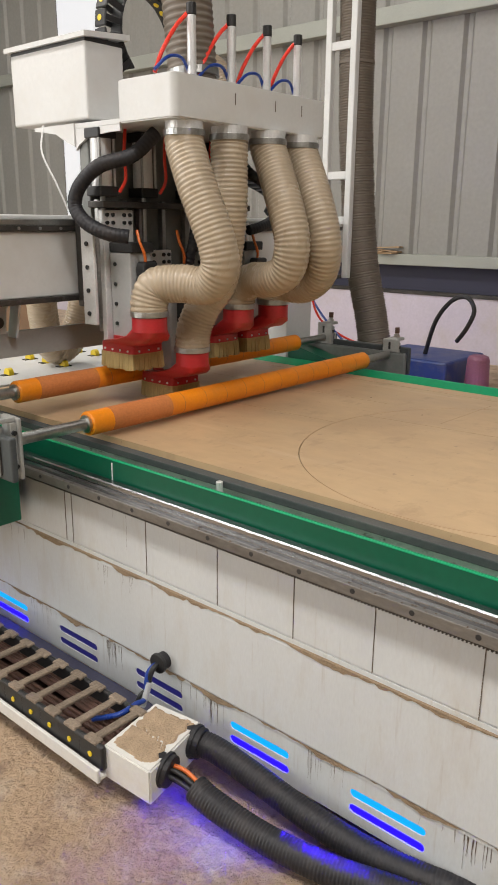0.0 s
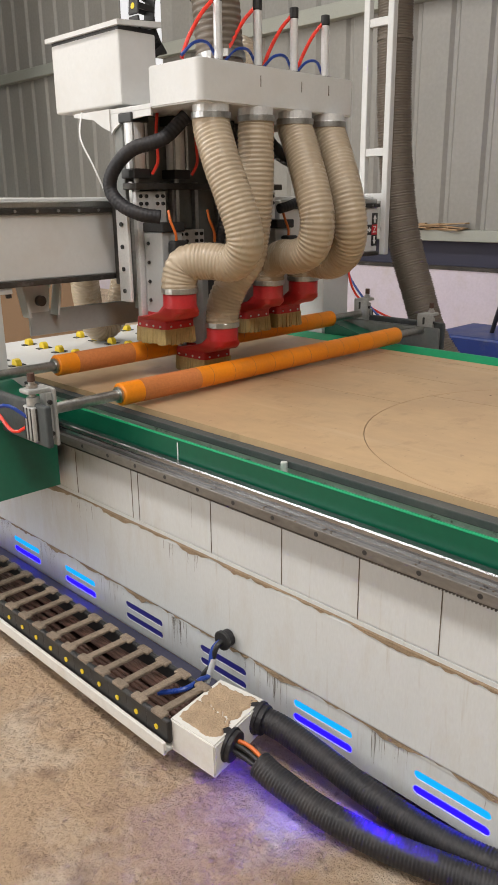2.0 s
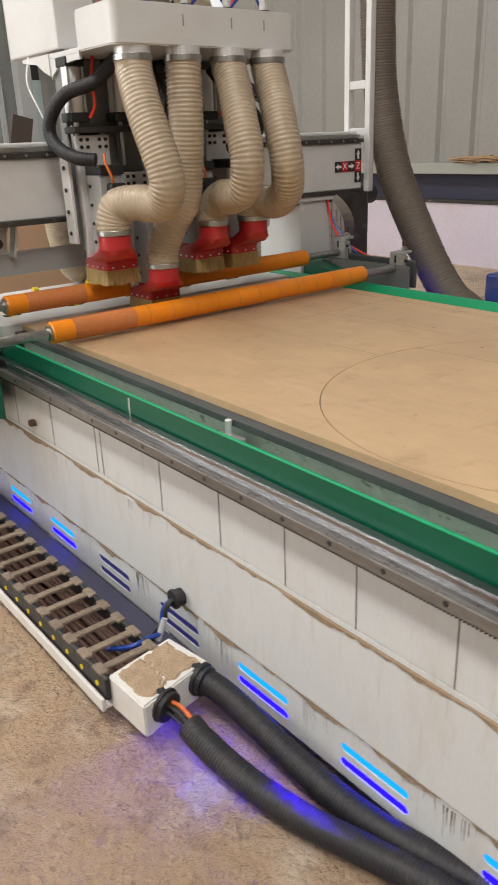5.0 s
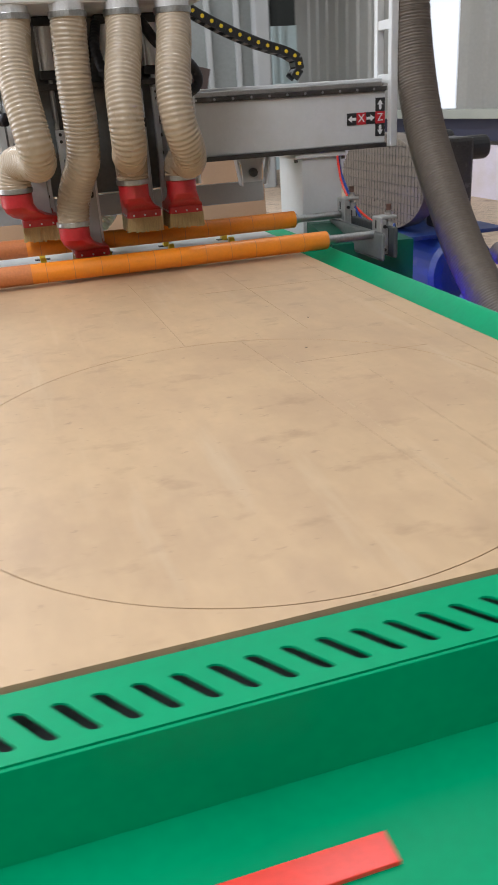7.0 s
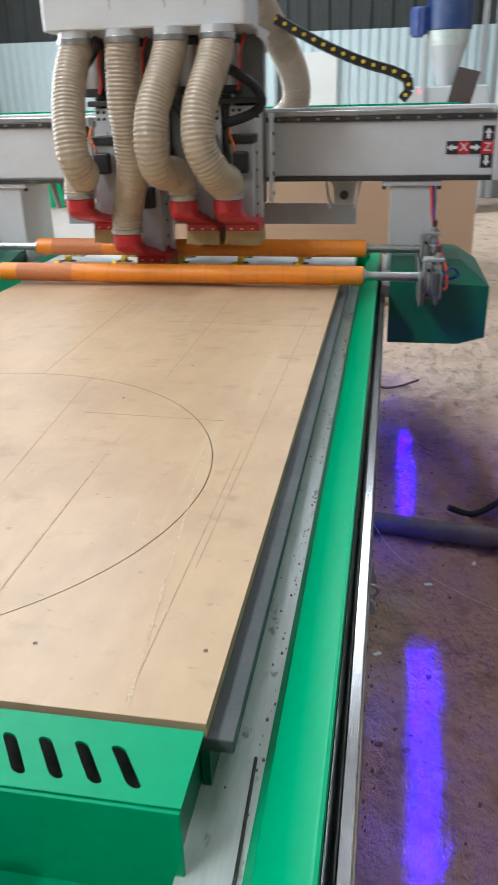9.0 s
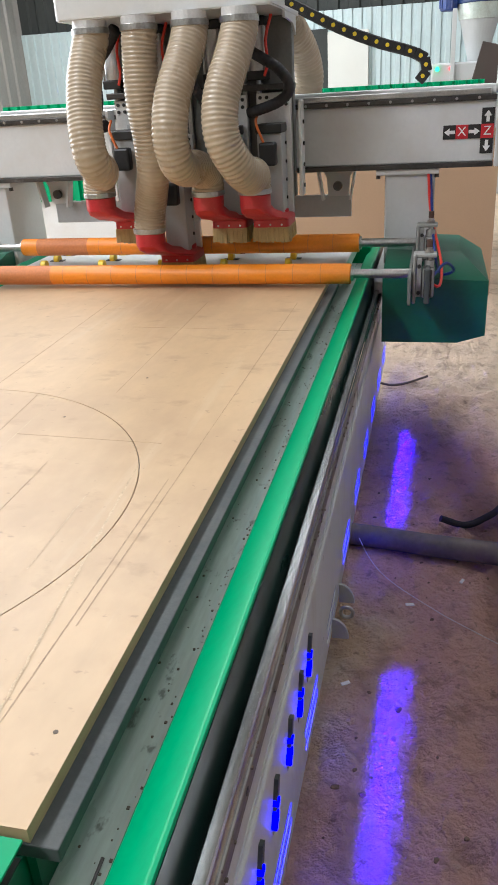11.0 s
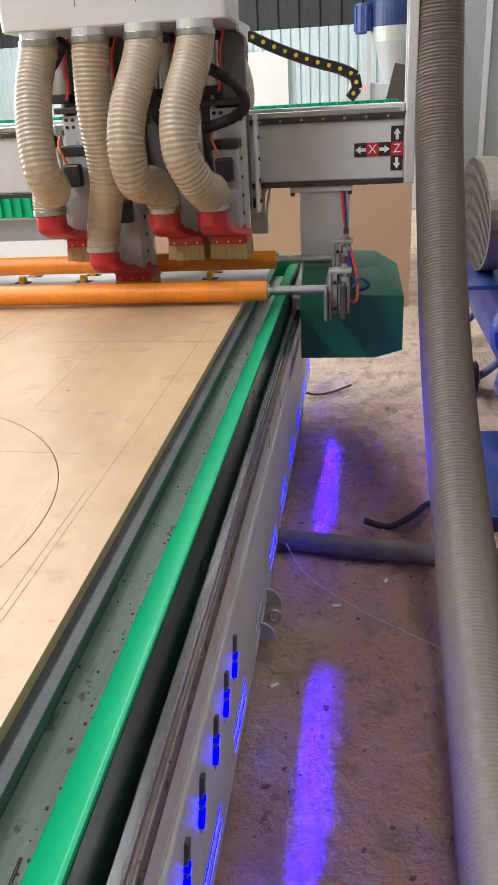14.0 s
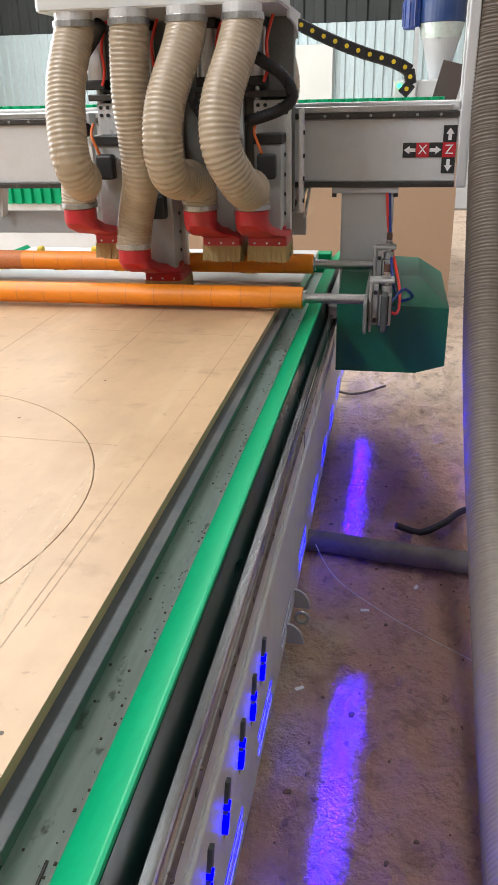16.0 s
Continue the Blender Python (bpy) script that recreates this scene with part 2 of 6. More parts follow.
# near-black colour carries the shade of the loft, hollows and doorway
M_DARK = material("dark tone for unlit parts", (0.03, 0.034, 0.032), 0.8, scale=2, amount=0.3)
# dark navy; also carries the shade in the gap behind the tray
M_RECESS = material("dark band and gap shade", (0.05, 0.05, 0.085), 0.6, scale=2, amount=0.2)
M_LED_C = material("cyan led diffuser", (0.0, 0.03, 0.1), 0.6, emission=(0.002, 0.40, 1.0), strength=1.9, spec=0.1)
M_LED_B = material("blue led diffuser", (0.0, 0.0, 0.08), 0.6, emission=(0.0022, 0.0006, 1.0), strength=18.0, spec=0.1)
# low emission adds a faint blue glow to the strips that are off
M_LED_OFF = material("unlit led diffuser with added glow", (0.02, 0.02, 0.10), 0.35, emission=(0.02, 0.01, 1.0), strength=0.10)
M_GLOW_R = material("red indicator", (0.8, 0.05, 0.05), 0.4, emission=(1.0, 0.05, 0.05), strength=3.0)
M_GLOW_G = material("green indicator", (0.05, 0.8, 0.2), 0.4, emission=(0.05, 1.0, 0.3), strength=3.0)
M_LABEL_R = material("red label", (0.55, 0.02, 0.03), 0.4)
M_LABEL_W = material("white print", (0.8, 0.8, 0.8), 0.4)


def floor_material():
    m = bpy.data.materials.new("sawdusted concrete")
    m.use_nodes = True
    nt = m.node_tree
    b = nt.nodes["Principled BSDF"]
    co = nt.nodes.new("ShaderNodeTexCoord")
    last = None
    base = nt.nodes.new("ShaderNodeRGB")
    base.outputs[0].default_value = (0.60, 0.425, 0.275, 1)
    last = base.outputs[0]
    heights = []
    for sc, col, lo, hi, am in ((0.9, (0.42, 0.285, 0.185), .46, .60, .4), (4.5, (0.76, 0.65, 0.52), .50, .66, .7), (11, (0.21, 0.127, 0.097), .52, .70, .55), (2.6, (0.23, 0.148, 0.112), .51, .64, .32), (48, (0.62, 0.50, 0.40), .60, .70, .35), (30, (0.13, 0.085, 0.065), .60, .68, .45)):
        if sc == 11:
            # led tint painted along the aisle, and paler door light painted farther back
            edge_noise = nt.nodes.new("ShaderNodeTexNoise")
            edge_noise.inputs["Scale"].default_value, edge_noise.inputs["Detail"].default_value = 3.0, 6
            nt.links.new(co.outputs["Object"], edge_noise.inputs["Vector"])
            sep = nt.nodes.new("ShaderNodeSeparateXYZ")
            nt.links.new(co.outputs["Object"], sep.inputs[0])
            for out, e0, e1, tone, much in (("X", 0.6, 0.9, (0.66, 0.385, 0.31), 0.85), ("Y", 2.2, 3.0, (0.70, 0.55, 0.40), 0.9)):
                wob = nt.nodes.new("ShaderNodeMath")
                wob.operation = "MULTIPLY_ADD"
                nt.links.new(edge_noise.outputs[0], wob.inputs[0])
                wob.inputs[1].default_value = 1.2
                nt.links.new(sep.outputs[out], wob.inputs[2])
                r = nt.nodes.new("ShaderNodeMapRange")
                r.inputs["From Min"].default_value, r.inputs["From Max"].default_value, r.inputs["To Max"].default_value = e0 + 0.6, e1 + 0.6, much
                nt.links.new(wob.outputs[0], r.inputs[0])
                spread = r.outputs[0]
                if out == "X":  # the painted aisle tone is a metre wide and fades out beyond
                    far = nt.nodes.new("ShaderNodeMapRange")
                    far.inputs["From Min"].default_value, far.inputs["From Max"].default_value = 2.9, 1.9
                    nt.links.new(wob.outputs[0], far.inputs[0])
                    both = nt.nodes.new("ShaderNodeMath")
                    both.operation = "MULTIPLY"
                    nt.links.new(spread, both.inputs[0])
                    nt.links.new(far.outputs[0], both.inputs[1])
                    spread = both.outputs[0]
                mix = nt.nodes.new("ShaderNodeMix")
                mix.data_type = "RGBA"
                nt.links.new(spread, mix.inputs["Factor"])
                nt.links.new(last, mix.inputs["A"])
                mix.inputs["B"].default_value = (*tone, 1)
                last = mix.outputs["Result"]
        n = nt.nodes.new("ShaderNodeTexNoise")
        n.inputs["Scale"].default_value, n.inputs["Detail"].default_value, n.inputs["Roughness"].default_value = sc, 7, 0.62
        nt.links.new(co.outputs["Object"], n.inputs["Vector"])
        r = nt.nodes.new("ShaderNodeMapRange")
        r.inputs["From Min"].default_value, r.inputs["From Max"].default_value, r.inputs["To Max"].default_value = lo, hi, am
        nt.links.new(n.outputs[0], r.inputs[0])
        mix = nt.nodes.new("ShaderNodeMix")
        mix.data_type = "RGBA"
        nt.links.new(r.outputs[0], mix.inputs["Factor"])
        nt.links.new(last, mix.inputs["A"])
        mix.inputs["B"].default_value = (*col, 1)
        last = mix.outputs["Result"]
        heights.append(n.outputs[0])
    nt.links.new(last, b.inputs["Base Color"])
    b.inputs["Roughness"].default_value = 0.9
    a1 = nt.nodes.new("ShaderNodeMath")
    a1.operation = "ADD"
    nt.links.new(heights[2], a1.inputs[0])
    nt.links.new(heights[4], a1.inputs[1])
    bp = nt.nodes.new("ShaderNodeBump")
    bp.inputs["Strength"].default_value, bp.inputs["Distance"].default_value = 1.0, 0.042
    nt.links.new(a1.outputs[0], bp.inputs["Height"])
    nt.links.new(bp.outputs[0], b.inputs["Normal"])
    return m


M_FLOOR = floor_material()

# ---- mesh helpers ----


def part(name, bm, mat, parent=None, label="", smooth=False):
    me = bpy.data.meshes.new(name)
    bm.normal_update()
    bm.to_mesh(me)
    bm.free()
    if smooth:
        me.shade_smooth()
    me.materials.append(mat)
    ob = new(name, me)
    if parent is not None:
        ob.parent = parent
    if label:
        ob["label"] = label
    return ob


def soft(ob, angle=40):
    me = ob.data
    me.shade_smooth()
    me.set_sharp_from_angle(angle=radians(angle))
    return ob


def box(x0, x1, y0, y1, z0, z1, bev=0.0, seg=2, bm=None):
    own = bmesh.new()
    bmesh.ops.create_cube(own, size=1, matrix=Matrix.Translation(((x0 + x1) / 2, (y0 + y1) / 2, (z0 + z1) / 2)) @ Matrix.Diagonal((x1 - x0, y1 - y0, z1 - z0, 1)))
    if bev:
        bmesh.ops.bevel(own, geom=own.edges[:], offset=bev, segments=seg, profile=0.5, affect="EDGES")
    return join(bm, own)


def join(bm, own):
    if bm is None:
        return own
    me = bpy.data.meshes.new("tmp")
    own.to_mesh(me)
    own.free()
    bm.from_mesh(me)
    bpy.data.meshes.remove(me)
    return bm


def cyl(p0, p1, r0, r1=None, seg=16, bm=None, bev=0.0):
    p0, p1 = Vector(p0), Vector(p1)
    own = bmesh.new()
    d = p1 - p0
    m = Matrix.Translation((p0 + p1) / 2) @ d.to_track_quat("Z", "Y").to_matrix().to_4x4()
    bmesh.ops.create_cone(own, cap_ends=True, segments=seg, radius1=r0, radius2=r0 if r1 is None else r1, depth=d.length, matrix=m)
    if bev:
        rim = [e for e in own.edges if any(len(f.verts) > 4 for f in e.link_faces)]
        bmesh.ops.bevel(own, geom=rim, offset=bev, segments=2, profile=0.5, affect="EDGES")
    return join(bm, own)


def extrude_profile(profile, axis, a, b, bm=None):
    """A prism: profile in the two axes that are left over, in order, from a to b along axis."""
    own = bmesh.new()
    rings = []
    for s in (a, b):
        ring = []
        for u, v in profile:
            c = {"x": (s, u, v), "y": (u, s, v), "z": (u, v, s)}[axis]
            ring.append(own.verts.new(c))
        rings.append(ring)
    n = len(profile)
    for i in range(n):
        own.faces.new((rings[0][i], rings[0][(i + 1) % n], rings[1][(i + 1) % n], rings[1][i]))
    own.faces.new(rings[0][::-1])
    own.faces.new(rings[1])
    bmesh.ops.recalc_face_normals(own, faces=own.faces[:])
    return join(bm, own)


def spline(points, n):
    """n + 1 points along a smooth curve through the given ones."""
    p = [Vector(q) for q in points]
    p = [p[0] * 2 - p[1]] + p + [p[-1] * 2 - p[-2]]
    out = []
    k = len(p) - 3
    for i in range(n + 1):
        s = i / n * k
        j = min(int(s), k - 1)
        t = s - j
        a, b, c, d = p[j:j + 4]
        out.append(0.5 * ((2 * b) + (c - a) * t + (2 * a - 5 * b + 4 * c - d) * t * t + (3 * b - a - 3 * c + d) * t ** 3))
    # even spacing
    lens = [0]
    for u, v in zip(out, out[1:]):
        lens.append(lens[-1] + (v - u).length)
    even, j = [], 0
    for i in range(n + 1):
        s = lens[-1] * i / n
        while j < n - 1 and lens[j + 1] < s:
            j += 1
        f = (s - lens[j]) / max(lens[j + 1] - lens[j], 1e-9)
        even.append(out[j].lerp(out[j + 1], f))
    return even, lens[-1]


def tube(points, r, seg=12, steps=None, ridge=0.0, pitch=0.0, bm=None, caps=True, shape=(0, 0.75, 1, 0.75)):
    """A round pipe through the points; with ridge and pitch its wall is corrugated."""
    _, length = spline(points, 60)
    if pitch:
        steps = max(8, int(length / pitch) * 4)
    line, _ = spline(points, steps or 40)
    own = bmesh.new()
    rings = []
    up = Vector((0.3, 0.5, 0.8)).normalized()
    n = len(line)
    for i, c in enumerate(line):
        d = (line[min(i + 1, n - 1)] - line[max(i - 1, 0)]).normalized()
        s = d.cross(up)
        if s.length < 1e-3:
            s = d.orthogonal()
        s.normalize()
        up = s.cross(d).normalized()
        rr = r + (ridge * shape[i % 4] if pitch else 0)
        rings.append([own.verts.new(c + (s * math.cos(a) + up * math.sin(a)) * rr) for a in [2 * math.pi * k / seg for k in range(seg)]])
    for a, b in zip(rings, rings[1:]):
        for k in range(seg):
            own.faces.new((a[k], a[(k + 1) % seg], b[(k + 1) % seg], b[k]))
    if caps:
        own.faces.new(rings[0][::-1])
        own.faces.new(rings[-1])
    bmesh.ops.recalc_face_normals(own, faces=own.faces[:])
    return join(bm, own)


def empty(name, x=0, y=0, z=0):
    ob = new(name)
    ob.location = (x, y, z)
    return ob


def thing(name, label, category, group="", kind="", x=0, y=0, z=0):
    return tagged(empty(name, x, y, z), label, category, group, kind)

# ---- hall ----


HEELS = ((1.10, 0.55, 0.3), (0.98, 0.95, -0.2), (1.16, 1.25, 0.2), (1.06, 1.95, -0.4), (1.20, 2.2, 0.3), (0.96, 2.45, 0.1), (1.12, 2.75, -0.2))


def uneven_floor():
    """One sheet: fine near the machine, coarse far out, with shallow drifts of sawdust."""
    xs = list(np.arange(-3.2, 0.75, 0.05)) + list(np.arange(0.75, 1.6, 0.013)) + list(np.arange(1.6, 2.6, 0.06))
    ys = list(np.arange(-1.5, -0.1, 0.03)) + list(np.arange(-0.1, 3.2, 0.017)) + list(np.arange(3.2, 4.5, 0.06))
    xs = [-40, -15, -8, -5] + xs + [3.2, 4, 5.2, 8, 15, 40]
    ys = [-40, -15, -8, -4, -2.4] + ys + [5, 6, 8, 11, 15, 40]
    bm = bmesh.new()
    grid = []
    for y in ys:
        row = []
        for x in xs:
            near = abs(x) < 3.2 and -1.6 < y < 4.6
            h = 0.0
            if near:
                h = 0.014 * noise.noise(Vector((x * 1.7, y * 1.7, 3))) + 0.006 * noise.noise(Vector((x * 7, y * 7, 1)))
                if x > 0.77:
                    ease = min(1, (x - 0.77) / 0.05)
                    h += ease * (0.022 * max(0, noise.noise(Vector((x * 7, y * 4, 8)))) + 0.012 * noise.noise(Vector((x * 17, y * 10, 5))) + 0.013 * noise.fractal(Vector((x * 34, y * 24, 2)), 0.9, 2.1, 4))
                    for fx, fy, turn in HEELS:  # trodden dents
                        u, v = x - fx, y - fy
                        u, v = u * math.cos(turn) + v * math.sin(turn), -u * math.sin(turn) + v * math.cos(turn)
                        q = (u / 0.048) ** 2 + (v / 0.13) ** 2
                        h += 0.012 * math.exp(-((q - 1.3) / 0.5) ** 2) - 0.014 * math.exp(-q * 1.2)
            row.append(bm.verts.new((x, y, h)))
        grid.append(row)
    for a, b in zip(grid, grid[1:]):
        for i in range(len(xs) - 1):
            bm.faces.new((a[i], a[i + 1], b[i + 1], b[i]))
    return bm


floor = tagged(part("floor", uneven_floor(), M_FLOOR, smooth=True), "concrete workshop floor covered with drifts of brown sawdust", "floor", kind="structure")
XE, YN, XW, YS = 5.0, 14.0, -6.5, -7.0


def corrugated(axis, at, a, b, z0, z1, pitch, depth, mat, name, label, outward=1, thick=0.02, crest=0.45):
    """A sheet wall of trapezoid ribs. axis x: the wall stands at x = at and runs along y."""
    prof = []
    n = int((b - a) / pitch)
    for i in range(n):
        s = a + i * pitch
        for f, d in ((0, 0), (crest, 0), (crest + 0.08, depth), (0.92, depth)):
            prof.append((s + f * pitch, d))
    prof.append((b, 0))
    outer = [(s, d * outward) for s, d in prof]
    inner = [(s, (d + thick) * outward) for s, d in prof][::-1]
    if axis == "x":
        pts = [(at + d, s) for s, d in outer + inner]
    else:
        pts = [(s, at + d) for s, d in outer + inner]
    bm = bmesh.new()
    rings = [[bm.verts.new((u, v, z)) for u, v in pts] for z in (z0, z1)]
    m = len(pts)
    h = m // 2
    for i in range(m):
        bm.faces.new((rings[0][i], rings[0][(i + 1) % m], rings[1][(i + 1) % m], rings[1][i]))
    for ring in rings:
        for i in range(h - 1):
            bm.faces.new((ring[i], ring[i + 1], ring[m - 2 - i], ring[m - 1 - i]))
    bmesh.ops.recalc_face_normals(bm, faces=bm.faces[:])
    return tagged(part(name, bm, mat), label, "wall", kind="structure")


GAP = (8.40, 9.28)
corrugated("x", XE, YS - 0.33, GAP[0], 0.98, ROOF, 0.41, 0.035, M_WALL, "wall_east", "grey ribbed steel wall above a plastered plinth", crest=0.74)
corrugated("x", XE, GAP[1], YN, 0.98, ROOF, 0.41, 0.035, M_WALL, "wall_east_far", "grey ribbed steel wall beyond a bright gap", crest=0.74)
# roof shade is put into this upper wall's dark colour
corrugated("y", YN, XW, XE, 2.42, ROOF, 0.35, 0.04, M_DARK, "wall_north_upper", "upper end wall of the hall, coloured dark for its shade")
corrugated("y", YN - 0.05, XW, XE, 0.0, 2.42, 0.16, 0.03, M_CLAD, "wall_north", "pale blue ribbed steel end wall")
corrugated("x", XW, YS, 2.95, 0.0, ROOF, 0.35, 0.035, M_WALL, "wall_west", "grey ribbed steel wall of the hall", outward=-1)
corrugated("x", XW, 10.05, YN, 0.0, ROOF, 0.35, 0.035, M_WALL, "wall_west_far", "grey ribbed steel wall beyond the loading door", outward=-1)
corrugated("x", XW, 2.95, 10.05, 4.95, ROOF, 0.35, 0.035, M_WALL, "wall_west_header", "grey ribbed steel wall over the loading door", outward=-1)
M_SKY = material("white overcast backdrop", (0.8, 0.8, 0.8), 1.0, bump=0, emission=(1.0, 1.0, 1.0), strength=1.3)
tagged(part("backdrop", box(7.5, 7.52, 5.5, 14.0, 0, 7.0), M_SKY), "bright overcast sky outside the wall gap", "backdrop", kind="structure")
corrugated("y", YS, XW, XE, 0.0, ROOF, 0.35, 0.035, M_WALL, "wall_south", "grey ribbed steel wall of the hall", outward=-1)
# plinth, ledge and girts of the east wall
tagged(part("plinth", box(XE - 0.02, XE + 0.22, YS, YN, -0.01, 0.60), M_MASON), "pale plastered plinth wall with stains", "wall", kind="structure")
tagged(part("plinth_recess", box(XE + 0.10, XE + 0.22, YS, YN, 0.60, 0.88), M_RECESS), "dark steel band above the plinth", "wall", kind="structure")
tagged(part("trim_strip", box(XE - 0.03, XE + 0.05, YS, YN, 0.60, 0.635), M_STEEL_DARK), "dark steel angle along the plinth", "trim", kind="structure")
tagged(part("ledge", box(XE - 0.10, XE + 0.22, YS, YN, 0.88, 0.985, 0.006), M_PURLIN), "dusty steel ledge under the cladding", "trim", kind="structure")
for z in (3.05, 4.7):
    tagged(part("purlin", box(XE - 0.12, XE, YS, GAP[0], z, z + 0.15, 0.008), M_PURLIN), "galvanised steel girt on the ribbed wall", "girt", "wall girts", kind="structure")
    tagged(part("purlin", box(XE - 0.12, XE, GAP[1], YN, z + 0.1, z + 0.25, 0.008), M_PURLIN), "galvanised steel girt on the ribbed wall", "girt", "wall girts", kind="structure")


def roof():
    """Roof sheet with an opening for each skylight."""
    bm = bmesh.new()
    xs = sorted({XW, XE + 0.25, *[s[0] - 0.55 for s in SKYLIGHTS], *[s[0] + 0.55 for s in SKYLIGHTS]})
    ys = sorted({YS - 0.1, YN + 0.1, *[s[1] - 2 for s in SKYLIGHTS], *[s[1] + 2 for s in SKYLIGHTS]})
    for x0, x1 in zip(xs, xs[1:]):
        for y0, y1 in zip(ys, ys[1:]):
            cx, cy = (x0 + x1) / 2, (y0 + y1) / 2
            if any(abs(cx - sx) < 0.55 and abs(cy - sy) < 2 for sx, sy, _ in SKYLIGHTS):
                continue
            box(x0, x1, y0, y1, ROOF, ROOF + 0.04, bm=bm)
    return bm


tagged(part("ceiling", roof(), M_WALL), "grey steel roof with skylight openings", "roof", kind="structure")

# ---- router bed ----
TOP = 0.694
S = 0.751
Y0, Y1 = -0.42, 2.98
bed = thing("router_bed", "large green and white flatbed router frame on the sawdusty floor", "router table")
for sg, nm in ((1, "x"), (-1, "w")):
    # edge beam: an upright outer face and a face that slopes down to the channel
    fold = [(0.667, 0.58), (0.667, 0.606), (0.677, 0.607), (0.679, 0.634), (0.682, 0.639), (0.737, 0.693), (0.740, 0.695), (0.744, 0.695), (0.7455, 0.692), (0.7475, 0.58)]
    part("side_beam", extrude_profile([(sg * u, v) for u, v in fold], "y", Y0, Y1), M_GREEN, bed, "green painted edge beam with a sloping inner face")
    # thin overlay with the beam's shade in its green, darkest on the east
    part("beam_web", extrude_profile([(sg * 0.7455, 0.6905), (sg * 0.7468, 0.6915), (sg * 0.7492, 0.582), (sg * 0.7477, 0.582)], "y", Y0 + 0.002, Y1 - 0.002), M_WEB if sg < 0 else M_WEB_SHADE, bed, "west outer face of the edge beam, green darkened for shade" if sg < 0 else "east outer face of the edge beam, coloured black-green for shade")
    a, b = sorted((sg * 0.60, sg * 0.6665))
    part("channel", box(a, b, Y0 + 0.05, Y1, 0.56, 0.604), M_CHANNEL, bed, "dusty pale metal channel beside the plate")
    a, b = sorted((sg * 0.602, sg * 0.612))
    part("channel_wall", box(a, b, 0.0, 2.26, 0.6045, 0.657), M_WEB if sg > 0 else M_CHANNEL, bed, "deep green channel wall" if sg > 0 else "dusty pale channel wall")
    edge = 0.790 if sg < 0 else 0.776
    a, b = sorted((sg * 0.752, sg * edge))
    zs = 0.614 if sg < 0 else 0.590  # the west rail stands a little higher
    part("rail_seat", box(a, b, Y0, Y1, zs - 0.024, zs, 0.0015), M_SEAT, bed, "worn grey steel rail seat")
    # rail with a waisted profile
    c = sg * 0.7645
    hw = 0.012 if sg < 0 else 0.0085
    prof = [(c - hw, zs), (c + hw, zs), (c + hw, zs + 0.008), (c + hw * 0.66, zs + 0.013), (c + hw, zs + 0.020), (c + hw, zs + 0.028), (c + hw * 0.75, zs + 0.031), (c - hw * 0.75, zs + 0.031), (c - hw, zs + 0.028), (c - hw, zs + 0.020), (c - hw * 0.66, zs + 0.013), (c - hw, zs + 0.008)]
    part("linear_rail", extrude_profile(prof, "y", Y0 + 0.02, Y1 - 0.02), M_RAIL if sg < 0 else M_RAIL_BRIGHT, bed, "worn steel guide rail")
    # gear rack under the seat
    rk = bmesh.new()
    a, b = sorted((sg * 0.752, sg * (edge - 0.004)))
    if sg < 0:
        box(a, b, Y0 + 0.02, Y1 - 0.02, zs - 0.0275, zs - 0.0245, bm=rk)
        y = Y0 + 0.02
        while y < 2.3:  # teeth pointing down
            box(a, b, y, y + 0.0032, zs - 0.031, zs - 0.0270, bm=rk)
            y += 0.0075
    else:
        box(a, b, Y0 + 0.02, Y1 - 0.02, 0.548, 0.5615, bm=rk)
    part("gear_rack", rk, M_STEEL_DARK, bed, "dark toothed gear rack")
    # body panels of the long side
    a, b = sorted((sg * 0.60, sg * S))
    part("upper_panel", box(a, b, Y0 + 0.03, Y1, 0.42, 0.583 if sg < 0 else 0.556, 0.004), M_SIDE, bed, "white strip panel with dark joints and runs")
    a, b = sorted((sg * 0.60, sg * (S + 0.006)))
    part("middle_panel", box(a, b, Y0 + 0.03, Y1, 0.182, 0.408, 0.006), M_SIDE, bed, "broad white side panel with stains")
    a, b = sorted((sg * 0.60, sg * (S + 0.001)))
    part("dust_ledge", box(a, b, Y0 + 0.03, Y1, 0.408, 0.42), M_SIDE, bed, "white ledge between the panels")


def dust_ribbon(sg, x, z_top, drop, seed):
    """Sawdust along a ledge: a strip with a ragged lower edge."""
    bm = bmesh.new()
    prev = None
    y = Y0 + 0.03
    while y < Y1:
        n = noise.noise(Vector((y * 9, seed, 0))) * 0.6 + noise.noise(Vector((y * 45, seed, 3))) * 0.4
        d = drop * max(0.02, 0.45 + 1.5 * n)
        ring = [bm.verts.new((sg * (x - 0.02), y, z_top)), bm.verts.new((sg * (x + 0.0016), y, z_top - 0.001)), bm.verts.new((sg * (x + 0.0016), y, z_top - d))]
        if prev:
            for i in range(2):
                bm.faces.new((prev[i], prev[i + 1], ring[i + 1], ring[i]))
        prev = ring
        y += 0.012
    bmesh.ops.recalc_face_normals(bm, faces=bm.faces[:])
    return bm


